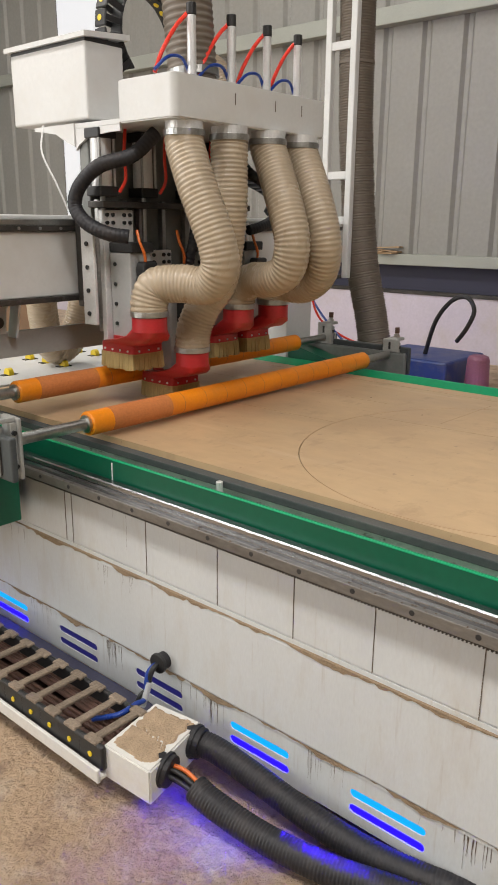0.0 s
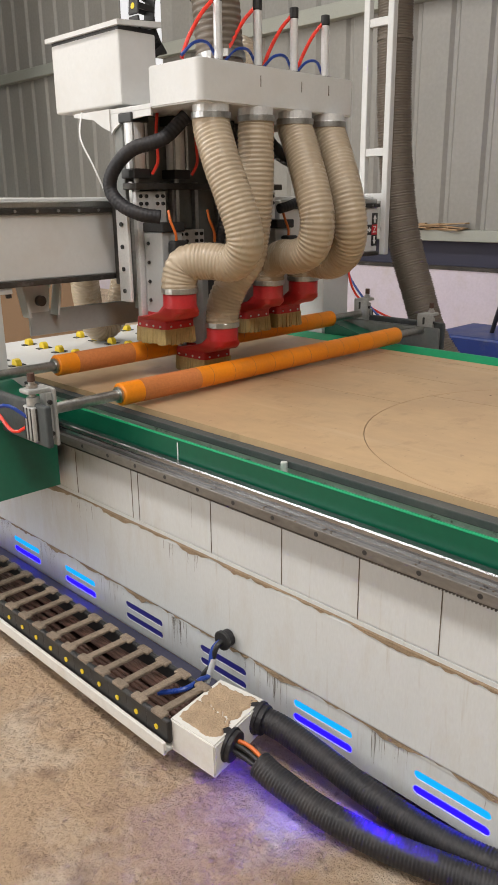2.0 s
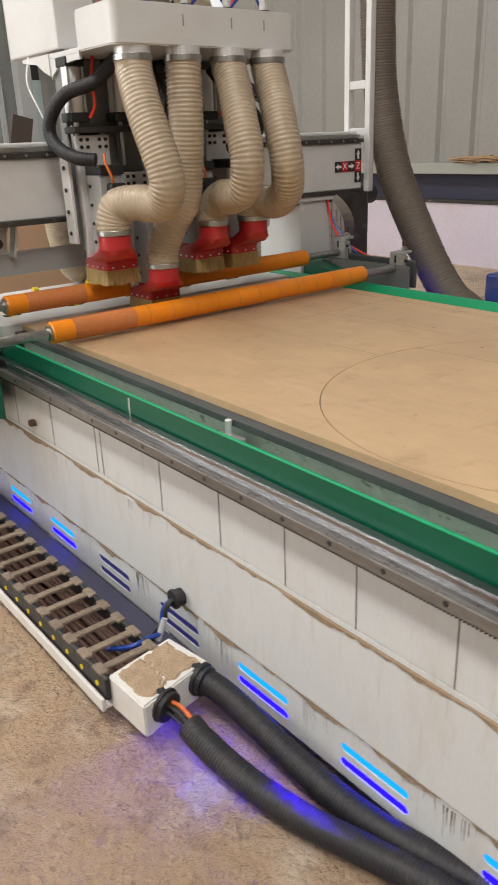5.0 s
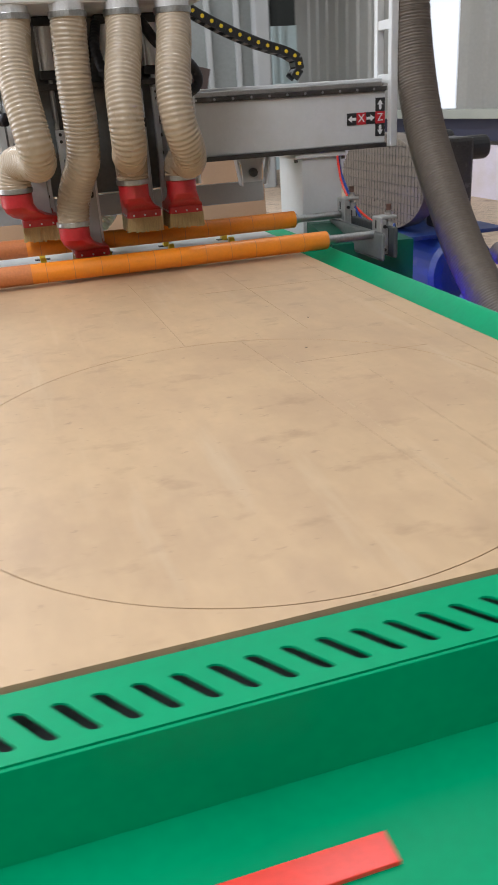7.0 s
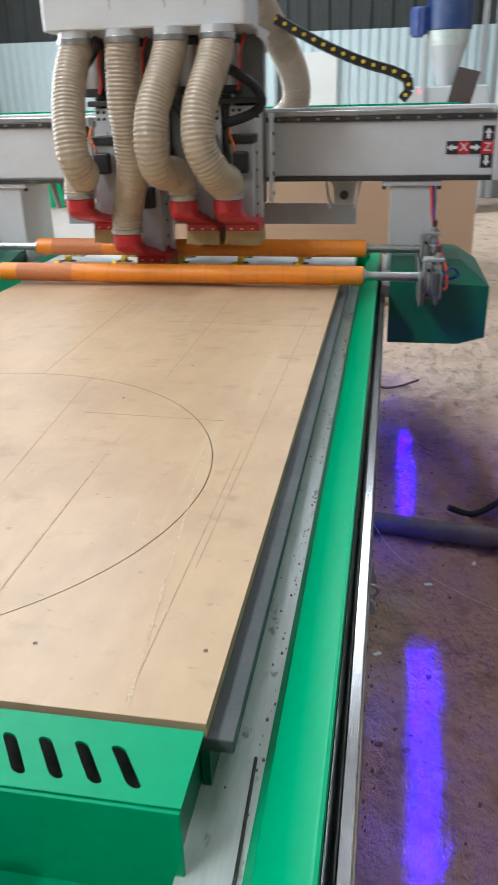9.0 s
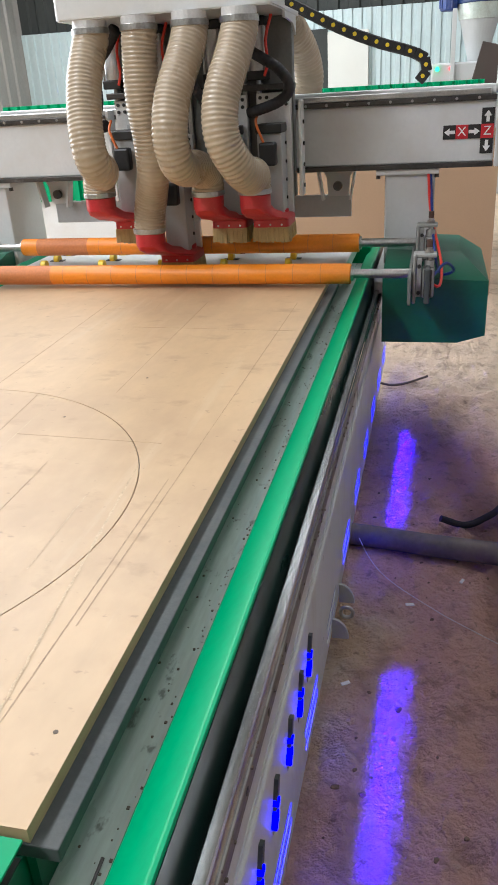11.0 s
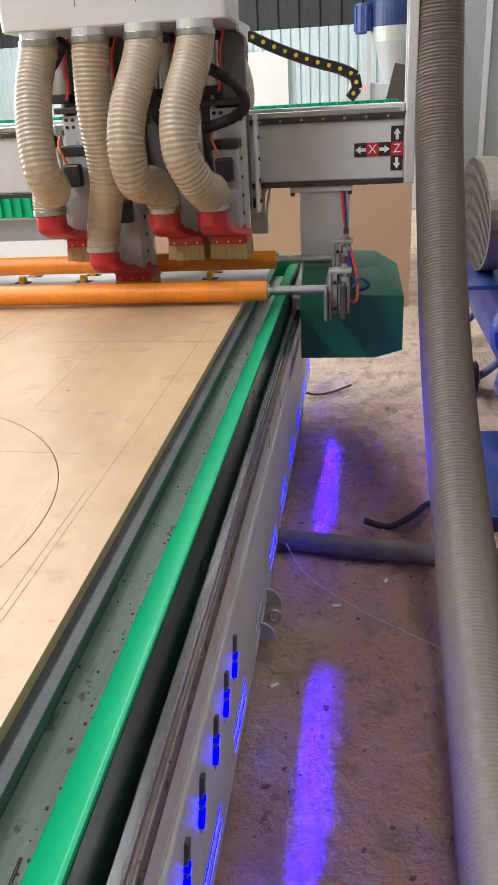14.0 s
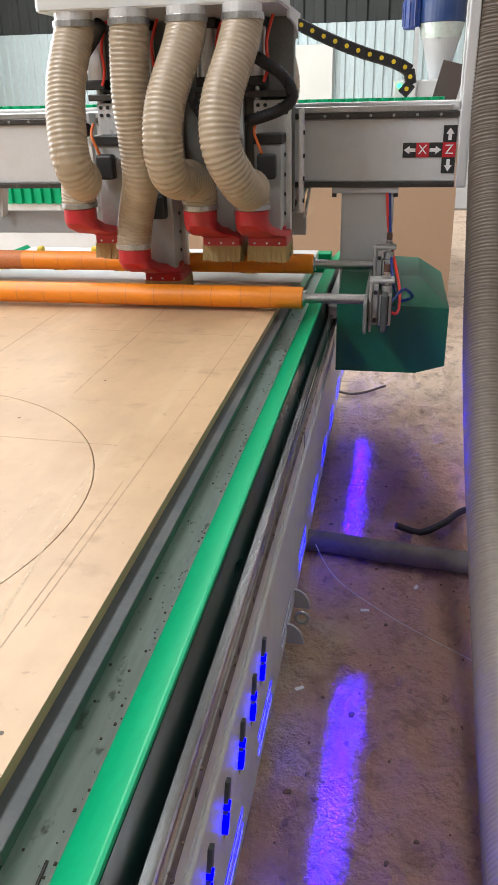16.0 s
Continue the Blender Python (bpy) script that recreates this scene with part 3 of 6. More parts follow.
def slotted_panel(sg, groups):
    """The skirting with pairs of rounded slots cut right through."""
    bm = bmesh.new()
    t0, t1 = sorted((sg * (S - 0.012), sg * S))
    z0, z1 = 0.052, 0.174
    rows = ((0.116, 0.136), (0.078, 0.098))
    edges = [Y0 + 0.03]
    for g in groups:
        edges += [g - 0.175, g]
    edges = sorted(edges + [Y1])
    for a, b in zip(edges, edges[1:]):
        if any(abs(b - g) < 1e-6 for g in groups):
            box(t0, t1, a, b, z0, rows[1][0], bm=bm)
            box(t0, t1, a, b, rows[1][1], rows[0][0], bm=bm)
            box(t0, t1, a, b, rows[0][1], z1, bm=bm)
            for lo, hi in rows:  # rounded ends
                r = (hi - lo) / 2
                for end, s in ((a, 1), (b, -1)):
                    for up in (1, -1):
                        corner = [(end, (lo + hi) / 2 + up * r)]
                        for k in range(5):
                            q = k / 4 * math.pi / 2
                            corner.append((end + s * r * (1 - math.sin(q)), (lo + hi) / 2 + up * r * math.cos(q)))
                        extrude_profile(corner, "x", t0, t1, bm=bm)
        else:
            box(t0, t1, a, b, z0, z1, bm=bm)
    return bm


LEFT = [2.241 - 0.337 * k for k in range(-3, 8)]
RIGHT = [0.533 + 0.337 * k for k in range(-3, 9)]
for sg, groups in ((-1, LEFT), (1, RIGHT)):
    if sg < 0:
        part("dust_ledge", dust_ribbon(sg, S + 0.006, 0.4105, 0.016 if sg < 0 else 0.003, sg * 3.3), M_DUSTLINE, bed, "ragged brown sawdust along the ledge")
    part("dust_ledge", dust_ribbon(sg, S + 0.002, 0.184, 0.018 if sg < 0 else 0.003, sg * 7.1), M_DUSTLINE, bed, "ragged brown sawdust along the ledge")
    panel = part("skirting", slotted_panel(sg, groups), M_SIDE, bed, "white slotted skirting panel with brown runs")
    part("dust_ledge", box(*sorted((sg * 0.60, sg * (S + 0.002))), Y0 + 0.03, Y1, 0.174, 0.183), M_SIDE, bed, "white ledge above the skirting")
    for g in groups:
        k = round((g - (2.241 if sg < 0 else 0.533)) / 0.337)
        lit = k not in (-2, -3) if sg < 0 else k not in (2,)
        a, b = sorted((sg * (S - 0.009), sg * (S - 0.0025)))
        part("led_strip", box(a, b, g - 0.1752, g + 0.0002, 0.1158, 0.1362), (M_LED_C if sg < 0 else M_LED_B) if lit else M_LED_OFF, bed, ("glowing cyan led strip behind a slot" if sg < 0 else "glowing blue led strip behind a slot") if lit else "unlit blue led strip with a faint added glow")
        part("led_strip", box(a, b, g - 0.1752, g + 0.0002, 0.0778, 0.0982), M_LED_B if lit else M_LED_OFF, bed, "glowing blue led strip behind a slot" if lit else "unlit blue led strip with a faint added glow")
# joints, runs and screws
rnd = random.Random(5)
for sg in (-1, 1):
    seams = [0.52, 0.715, 0.933, 1.173, 1.47, 1.50, 1.78, 2.05, 0.30, 0.08, 2.4, 2.7]
    for y in (seams if sg < 0 else seams[4:8:2]):
        a, b = sorted((sg * S, sg * (S + 0.0015)))
        part("joint", box(a, b, y - 0.0006, y + 0.0006, 0.422, 0.580 if sg < 0 else 0.555), M_STAIN, bed)
    spots = [rnd.uniform(0.0, 2.8) for _ in range(9)]
    gaps = [g + 0.08 for g in (LEFT if sg < 0 else RIGHT)]
    for i in range(210 if sg < 0 else 46):
        pick = rnd.random()
        if pick < 0.66:
            y, z, h = rnd.choice(gaps) + rnd.gauss(0, 0.034), 0.174, rnd.uniform(0.015, 0.085)
        elif pick < 0.86:
            y, z, h = rnd.choice(spots) + rnd.gauss(0, 0.05), 0.4, rnd.uniform(0.01, 0.06)
        else:
            y, z, h = rnd.choice(spots) + rnd.gauss(0, 0.03), 0.578 if sg < 0 else 0.550, rnd.uniform(0.02, 0.12)
        h *= 1 if sg < 0 else 0.5
        off = S + (0.006 if z == 0.4 else 0)
        drip = bmesh.new()
        prev, w0 = None, rnd.uniform(0.0004, 0.0012)
        for k in range(7):
            f = k / 6
            w = w0 * (1 - 0.7 * f) * rnd.uniform(0.5, 1.2)
            yk = y + 0.004 * noise.noise(Vector((y * 50, f * 3 + i, 1))) * f
            row = [drip.verts.new((sg * (off + 0.0007), yk + e * w, z - 0.001 - h * f)) for e in (-1, 1)]
            if prev:
                drip.faces.new((prev[0], prev[1], row[1], row[0]))
            prev = row
        part("run_mark", drip, M_STAIN, bed)
    for i in range(26):
        y = 0.05 + i * 0.125
        a = sg * (0.790 if sg < 0 else 0.776)
        zb = 0.603 if sg < 0 else 0.577
        part("screw", cyl((a - sg * 0.002, y, zb), (a + sg * 0.0008, y, zb), 0.0055, seg=10), M_BLACK, bed)
for y in (0.03, 0.15, 0.27, 0.385, 0.51, 0.62, 0.725):
    xx = S + 0.006
    part("vent_slot", extrude_profile([(y - 0.033, 0.283), (y - 0.018, 0.281), (y + 0.014, 0.352), (y + 0.000, 0.356)], "x", xx - 0.001, xx + 0.007), M_PLATE, bed, "slanted dark vent slot")
    for z0, z1 in ((0.286, 0.312), (0.316, 0.328)):
        sh = 0.47 * (z0 - 0.285)
        ring = [(y - 0.0255 + sh + 0.0065 * math.cos(q) + 0.3 * (z1 - z0) * math.sin(q), (z0 + z1) / 2 + (z1 - z0) / 2 * math.sin(q)) for q in [k / 10 * 2 * math.pi for k in range(10)]]
        part("vent_glow", extrude_profile(ring, "x", xx, xx + 0.0095), M_LED_B, bed, "blue led showing through a vent slot")
    part("rust_stain", extrude_profile([(y - 0.024, 0.262), (y - 0.010, 0.266), (y - 0.004, 0.295), (y - 0.020, 0.285)], "x", xx, xx + 0.0008), M_DUSTLINE, bed)
part("panel_lip", box(S, 0.771, Y0 + 0.03, Y1, 0.541, 0.5475, 0.002), M_SIDE, bed, "pale folded lip below the rail")
part("panel_stud", box(-S - 0.022, -S, 1.90, 1.922, 0.452, 0.472, 0.005), M_WIRE, bed, "rusty brown stud on the panel")
# dust and crumbs gathered in the channels and on the rail seats
crumbs = bmesh.new()
for k in range(520):
    sg = rnd.choice((-1, 1))
    x, z = rnd.choice(((rnd.uniform(0.616, 0.664), 0.604), (rnd.uniform(0.655, 0.665), 0.604), (rnd.uniform(0.7775, 0.789), 0.614)))
    if sg > 0 and z < 0.6:
        x = rnd.uniform(0.748, 0.752)
    r, y = rnd.uniform(0.0005, 0.0017), rnd.uniform(-0.05, 2.25)
    box(sg * x - r, sg * x + r, y - r, y + r * 1.3, z - 0.001, z + r, bm=crumbs)
part("crumb_dust", crumbs, M_STAIN, bed, "dark crumbs lying along the channels")["kind"] = "stuff"
# cross frame and front deck
part("inner_frame", box(-0.60, 0.60, -0.10, Y1, 0.40, 0.657), M_GREEN_DARK, bed, "deep green cross frame")
# solid block coloured dark for the shade inside the bed
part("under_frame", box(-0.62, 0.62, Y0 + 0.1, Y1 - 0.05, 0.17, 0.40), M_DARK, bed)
part("front_deck", box(-0.745, 0.745, Y0, -0.10, 0.542, 0.572, 0.004), M_GREEN, bed, "green painted front deck")
part("front_apron", box(-0.745, 0.745, Y0 + 0.004, Y0 + 0.03, 0.10, 0.542, 0.003), M_GREEN, bed, "green front apron")
for x in (-0.66, 0.66):
    for y in (0.0, 0.95, 1.25, 2.0, 2.85):
        part("foot", cyl((x, y, 0.0), (x, y, 0.17), 0.03, 0.02, seg=14), M_STEEL_DARK, bed, "levelling foot")


def slotted_top():
    """Front cover: a flat top with slanted slots cut through, and an upright face."""
    bm = bmesh.new()
    x0, x1, ya, yb, z0, z1 = -0.61, 0.61, -0.107, -0.009, 0.689, 0.692
    pitch, s0, w = 0.0404, -0.5744, 0.0078
    n = 28
    yt, yq, dx = -0.041, -0.091, 0.036
    box(x0, x1, yt, yb, z0, z1, bm=bm)
    box(x0, x1, ya, yq, z0, z1, bm=bm)
    left = [(x0, yt), (x0, yq)]
    for i in range(n + 1):
        top = min(s0 + i * pitch, x1) if i < n else x1
        bot = min(s0 + i * pitch + dx, x1) if i < n else x1
        extrude_profile([left[0], left[1], (bot, yq), (top, yt)], "z", z0, z1, bm=bm)
        left = [(top + 2 * w, yt), (bot + 2 * w, yq)]
        run = Vector((bot - top, yq - yt)).normalized() * w
        if i < n and left[1][0] < x1:  # rounded slot ends
            for (px, py), way, across in (((top, yt), 1, 1), ((top + 2 * w, yt), 1, -1), ((bot, yq), -1, 1), ((bot + 2 * w, yq), -1, -1)):
                mid = Vector((px + across * w, py)) + run * way
                arc = [(mid.x - across * w * math.cos(q) - run.x * way * math.sin(q), mid.y - run.y * way * math.sin(q)) for q in [k / 4 * math.pi / 2 for k in range(5)]]
                extrude_profile([(px, py)] + arc, "z", z0, z1, bm=bm)
        if left[1][0] > x1:
            break
    return bm


part("slotted_cover", slotted_top(), M_GREEN, bed, "green cover with slanted vent slots")
part("cover_face", box(-0.61, 0.61, -0.112, -0.1075, 0.572, 0.690, 0.001), M_GREEN, bed, "upright green face of the cover")
# added sheet that makes the slots look dark inside
part("slot_shade_sheet", box(-0.60, 0.60, -0.106, -0.006, 0.6575, 0.660), M_DARK, bed)
vb = part("vacuum_plate", box(-0.64, 0.64, -0.002, 2.262, 0.6575, 0.6755, 0.0015), M_PLATE, bed, "dark grey plastic vacuum plate")
part("rear_table", box(-0.68, 0.645, 2.27, 2.90, 0.655, 0.70, 0.004), M_WHITE, bed, "white loading table with yellow ball rollers")
part("rear_beam", box(-0.698, 0.698, 2.90, 2.975, 0.60, 0.685, 0.004), M_GREEN, bed, "green cross beam")
for ix in range(-2, 3):
    for iy in range(6):
        x, y = -0.075 + ix * 0.252, 2.42 + iy * 0.12
        if abs(x) < 0.66 and y < 2.88:
            seat = part("roller_pad", box(x - 0.03, x + 0.03, y - 0.014, y + 0.014, 0.70, 0.703), M_BLACK, bed)
            part("table_roller", cyl((x - 0.011, y, 0.708), (x + 0.011, y, 0.708), 0.019, seg=18, bev=0.002), M_YELLOW, bed, "small yellow table roller")
# clamps beside the plate
for sg, ys in ((-1, (1.02,)),):
    for y in ys:
        x = sg * 0.650
        part("stop_pin", cyl((x, y, 0.604), (x, y, 0.676), 0.0085, seg=14, bev=0.002), M_ALU, bed, "small metal stop pin")
        part("stop_foot", box(x - 0.012, x + 0.012, y - 0.05, y + 0.02, 0.604, 0.640, 0.002), M_ALU_DULL, bed)
part("paint_scratch", box(-0.7496, -0.7478, 1.294, 1.2965, 0.628, 0.686), M_LABEL_W, bed)
kn = part("knob", cyl((0.181, -0.020, 0.692), (0.181, -0.020, 0.701), 0.0145, seg=20, bev=0.003), M_BLACK, bed, "black knob with a bright cap")
part("knob_cap", cyl((0.181, -0.020, 0.701), (0.181, -0.020, 0.703), 0.0075, seg=18), M_STEEL, kn, "bright metal cap")

# ---- board with a cut circle ----
board = thing("fibreboard_sheet", "tan fibreboard sheet with a large circle cut into it", "board", z=0)
CX, CY, CR = -0.060, 0.553, 0.543
BX, BY0, BY1 = 0.61, 0.0, 2.262


def sheet_with_hole(r):
    angles = {2 * math.pi * k / 180 for k in range(180)}
    for x in (-BX, BX):
        for y in (BY0, BY1):
            angles.add(math.atan2(y - CY, x - CX) % (2 * math.pi))
    angles = sorted(angles)
    bm = bmesh.new()
    rows = []
    for a in angles:
        c, s = math.cos(a), math.sin(a)
        hits = []
        if abs(c) > 1e-9:
            hits.append(((BX if c > 0 else -BX) - CX) / c)
        if abs(s) > 1e-9:
            hits.append(((BY1 if s > 0 else BY0) - CY) / s)
        d = min(hits)
        q = [(CX + r * c, CY + r * s), (CX + d * c, CY + d * s)]
        rows.append([bm.verts.new((x, y, z)) for z in (TOP, TOP - 0.018) for x, y in q])
    n = len(rows)
    for i in range(n):
        a, b = rows[i], rows[(i + 1) % n]
        bm.faces.new((a[0], a[1], b[1], b[0]))
        bm.faces.new((a[2], b[2], b[3], a[3]))
        bm.faces.new((a[1], a[3], b[3], b[1]))
        bm.faces.new((a[0], b[0], b[2], a[2]))
    bmesh.ops.recalc_face_normals(bm, faces=bm.faces[:])
    return bm


SCORES = ((0.519, 0.70, 0.514, 0.02), (0.55, 1.9, 0.528, 0.29), (0.264, 0.74, 0.276, 0.05), (0.075, 1.07, 0.15, 0.16), (0.137, 0.856, 0.457, 0.842), (0.255, 1.9, 0.26, 1.1), (-0.08, 1.9, -0.06, 1.1), (0.10, 1.62, 0.60, 1.60))
part("sheet", sheet_with_hole(CR), M_BOARD, board, "tan fibreboard sheet with faint scratches")
disc = bmesh.new()
bmesh.ops.create_cone(disc, cap_ends=True, segments=180, radius1=CR - 0.002, radius2=CR - 0.002, depth=0.018, matrix=Matrix.Translation((CX, CY, TOP - 0.009)))
part("cut_disc", disc, M_BOARD, board, "round tan piece cut free by the kerf")
M_TORN = material("torn pale fibres", (0.51, 0.39, 0.255), 0.9, scale=60, amount=0.25, grain=300)
M_SCORE = material("scored fibreboard", (0.40, 0.29, 0.18), 0.8, scale=30, amount=0.25)
for x0, y0, x1, y1 in SCORES:
    d = Vector((x1 - x0, y1 - y0, 0))
    sc = box(0, d.length, -0.0009, 0.0009, -0.001, 0.0004)
    sc.transform(pose(x0, y0, TOP, 0, 0, math.degrees(math.atan2(d.y, d.x))))
    part("score_line", sc, M_SCORE, board)
# a rough routed groove with a pale torn edge
for x0, y0, x1, y1, w in ((0.445, 0.74, 0.517, 0.02, 0.0022), (0.395, 0.62, 0.40, 0.40, 0.001), (0.262, 1.02, 0.272, 0.04, 0.0005), (0.10, 1.9, 0.16, 0.2, 0.0012)):
    torn, prev = bmesh.new(), None
    for k in range(61):
        f = k / 60
        j = 0.0022 * noise.noise(Vector((f * 40, x0 * 9, 2)))
        ww = w * (0.45 + abs(noise.noise(Vector((f * 30, 4, x0)))) * 1.6)
        row = [torn.verts.new((x0 + (x1 - x0) * f + j + e * ww, y0 + (y1 - y0) * f, TOP + 0.0005)) for e in (-1, 1)]
        if prev:
            torn.faces.new((prev[0], prev[1], row[1], row[0]))
        prev = row
    part("torn_edge", torn, M_TORN, board, "pale torn fibres along a scratch")
for x, y in ((0.583, 0.117), (0.37, 0.10), (0.20, 0.95), (0.30, 1.2)):
    part("mark", cyl((x, y, TOP - 0.001), (x, y, TOP + 0.0004), 0.0032, seg=7), M_STAIN, board)

# ---- gantry (its own space: y = 0 at the front roller) ----
gantry = thing("router_gantry", "white router gantry with orange hold-down rollers over the bed", "gantry")
FB = 0.443
part("beam", box(-1.15, 1.15, FB, FB + 0.22, 1.035, 1.235, 0.005), M_WHITE, gantry, "white painted box beam")
for z in (1.235, 1.018):
    part("beam_flange", box(-1.15, 1.15, FB - 0.014, FB + 0.22, z, z + 0.017, 0.002), M_STEEL_DARK, gantry, "dark oily rail strip")
part("beam_rail", box(-1.13, 1.13, FB - 0.008, FB + 0.022, 1.252, 1.272, 0.003), M_STEEL, gantry, "bright guide rail")
part("beam_cap", box(-1.15, 1.15, FB + 0.03, FB + 0.24, 1.252, 1.284, 0.004), M_WHITE, gantry, "white top cover")
for i in range(30):
    x = -1.09 + i * 0.0752
    part("rail_bolt", cyl((x, FB - 0.017, 1.2435), (x, FB - 0.0135, 1.2435), 0.005, seg=8), M_STEEL, gantry)
for sg in (-1, 1):
    a, b = sorted((sg * 0.775, sg * 0.955))
    part("leg", box(a, b, FB + 0.01, FB + 0.30, 0.615, 1.0, 0.005), M_WHITE, gantry, "white painted leg")
    a, b = sorted((sg * 0.742, sg * 0.968))
    part("leg_flange", box(a, b, FB - 0.005, FB + 0.31, 0.998, 1.018, 0.003), M_WHITE, gantry)
    for x in (sg * 0.75, sg * 0.96):
        part("flange_bolt", cyl((x, FB + 0.01, 0.985), (x, FB + 0.01, 0.998), 0.009, seg=6), M_STEEL_DARK, gantry)
    a, b = sorted((sg * 0.752, sg * 0.80))
    for y in (0.25, 0.60):
        part("rail_carriage", box(a, b, y, y + 0.10, 0.606, 0.66, 0.004), M_STEEL, gantry, "steel rail carriage")
    a, b = sorted((sg * 0.755, sg * 0.96))
    part("leg_foot", box(a, b, 0.22, 0.78, 0.655, 0.675, 0.003), M_GREYP, gantry)
    # motor cover: upright front, sloping top, cut outer corner
    cover = bmesh.new()
    out = [(0.79, 0.45), (1.055, 0.45), (1.15, 0.478), (1.15, 0.672), (0.79, 0.685)]
    rings = []
    for y, lift, cut in ((0.17, 0, 0), (0.40, 0.055, 0.09), (0.74, 0.055, 0.09)):
        ring = [(x, z + (lift if z > 0.66 else 0)) for x, z in out]
        ring[3] = (ring[3][0] - (cut if lift else 0), ring[3][1])
        ring.insert(3, (1.15, 0.672))
        rings.append([cover.verts.new((sg * x, y, z)) for x, z in ring])
    n = len(rings[0])
    for ra, rb in zip(rings, rings[1:]):
        for i in range(n):
            try:
                cover.faces.new((ra[i], ra[(i + 1) % n], rb[(i + 1) % n], rb[i]))
            except ValueError:
                pass
    cover.faces.new(rings[0])
    cover.faces.new(rings[-1][::-1])
    bmesh.ops.remove_doubles(cover, verts=cover.verts[:], dist=1e-5)
    bmesh.ops.recalc_face_normals(cover, faces=cover.faces[:])
    part("motor_cover", cover, M_GREEN_DARK, gantry, "deep green sheet metal motor cover")
    # roller bearer
    a, b = sorted((sg * 0.936, sg * 0.954))
    part("bearer_plate", box(a, b, -0.075, 0.40, 0.655, 0.768, 0.006, 3), M_PLATE, gantry, "dark grey steel roller bearer")
    if sg > 0:
        part("bearer_plate", box(0.884, 0.896, -0.085, 0.43, 0.650, 0.752, 0.010, 3), M_BEARER, gantry, "dark grey steel plate joining the roller bearings")
    for y, z in ((0.0, 0.738), (0.34, 0.775)):
        a, b = sorted((sg * 0.926, sg * 0.966))
        blk = part("cylinder_block", box(a, b, y - 0.030, y + 0.026, z - 0.075, z + 0.022, 0.007, 3), M_ALU_DULL, gantry, "extruded aluminium press cylinder")
        for dy in (-0.018, 0.0, 0.016):
            part("groove", box(*sorted((sg * 0.966, sg * 0.9675)), y + dy - 0.002, y + dy + 0.002, z - 0.07, z + 0.018), M_STEEL_DARK, blk)
        for dx in (0.936, 0.956):
            part("groove", box(sg * dx - 0.0022, sg * dx + 0.0022, y - 0.0315, y - 0.030, z - 0.07, z + 0.018), M_STEEL_DARK, blk)
        part("cylinder_neck", cyl((sg * 0.948, y - 0.004, z + 0.022), (sg * 0.948, y - 0.004, z + 0.045), 0.017, seg=18, bev=0.002), M_ALU_DULL, blk)
        a, b = sorted((sg * 0.900, sg * 0.972))
        part("top_plate", box(a, b, y - 0.028, y + 0.022, z + 0.055, z + 0.068, 0.004), M_ALU_DULL, blk, "dull aluminium top plate")
        part("adjuster", cyl((sg * 0.948, y - 0.004, z + 0.04), (sg * 0.948, y - 0.004, z + 0.10), 0.0085, seg=12), M_STEEL, blk)
        part("adjuster_nut", cyl((sg * 0.948, y - 0.004, z + 0.068), (sg * 0.948, y - 0.004, z + 0.078), 0.015, seg=6), M_STEEL, blk)
        part("adjuster_end", cyl((sg * 0.948, y - 0.004, z + 0.086), (sg * 0.948, y - 0.004, z + 0.108), 0.010, seg=10), M_WIRE, blk, "rusty bolt end")
        a, b = sorted((sg * 0.898, sg * 0.909))
        part("bearing_plate", box(a, b, y - 0.042, y + 0.034, z - 0.092, z + 0.066, 0.005, 3), M_ALU_DULL, blk, "rounded dull aluminium bearing plate")
        part("slide_slot", box(*sorted((sg * 0.8965, sg * 0.8985)), y - 0.005, y + 0.005, z + 0.022, z + 0.052, 0.0008), M_BLACK, blk)
        a, b = sorted((sg * 0.909, sg * 0.926))
        part("slide_bar", box(a, b, y - 0.034, y - 0.020, z - 0.07, z + 0.055, 0.002), M_ALU_DULL, blk)
        for dz in (-0.055, 0.03):
            part("bolt", cyl((sg * 0.918, y - 0.034, z + dz), (sg * 0.918, y - 0.041, z + dz), 0.0065, seg=8), M_BLACK, blk)
        for dy in (-0.026, 0.022):
            part("bolt", cyl((sg * 0.892, y + dy, z - 0.055), (sg * 0.900, y + dy, z - 0.055), 0.006, seg=8), M_BLACK, blk)
    red = tube([(sg * 0.955, 0.02, 0.70), (sg * 0.985, 0.05, 0.685), (sg * 0.99, 0.13, 0.73), (sg * 0.975, 0.28, 0.775), (sg * 0.955, 0.38, 0.83), (sg * 0.94, 0.425, 0.90), (sg * 0.93, 0.445, 1.01)], 0.005, 8)
    part("air_tube", red, M_TUBE_RED, gantry, "red air tube")
    blue = tube([(sg * 0.955, 0.0, 0.72), (sg * 1.0, 0.05, 0.76), (sg * 1.03, 0.12, 0.72), (sg * 0.985, 0.18, 0.70), (sg * 0.96, 0.30, 0.78), (sg * 0.945, 0.43, 0.92), (sg * 0.937, 0.45, 1.01)], 0.005, 8)
    part("air_tube", blue, M_TUBE_BLUE, gantry, "dark blue air tube")
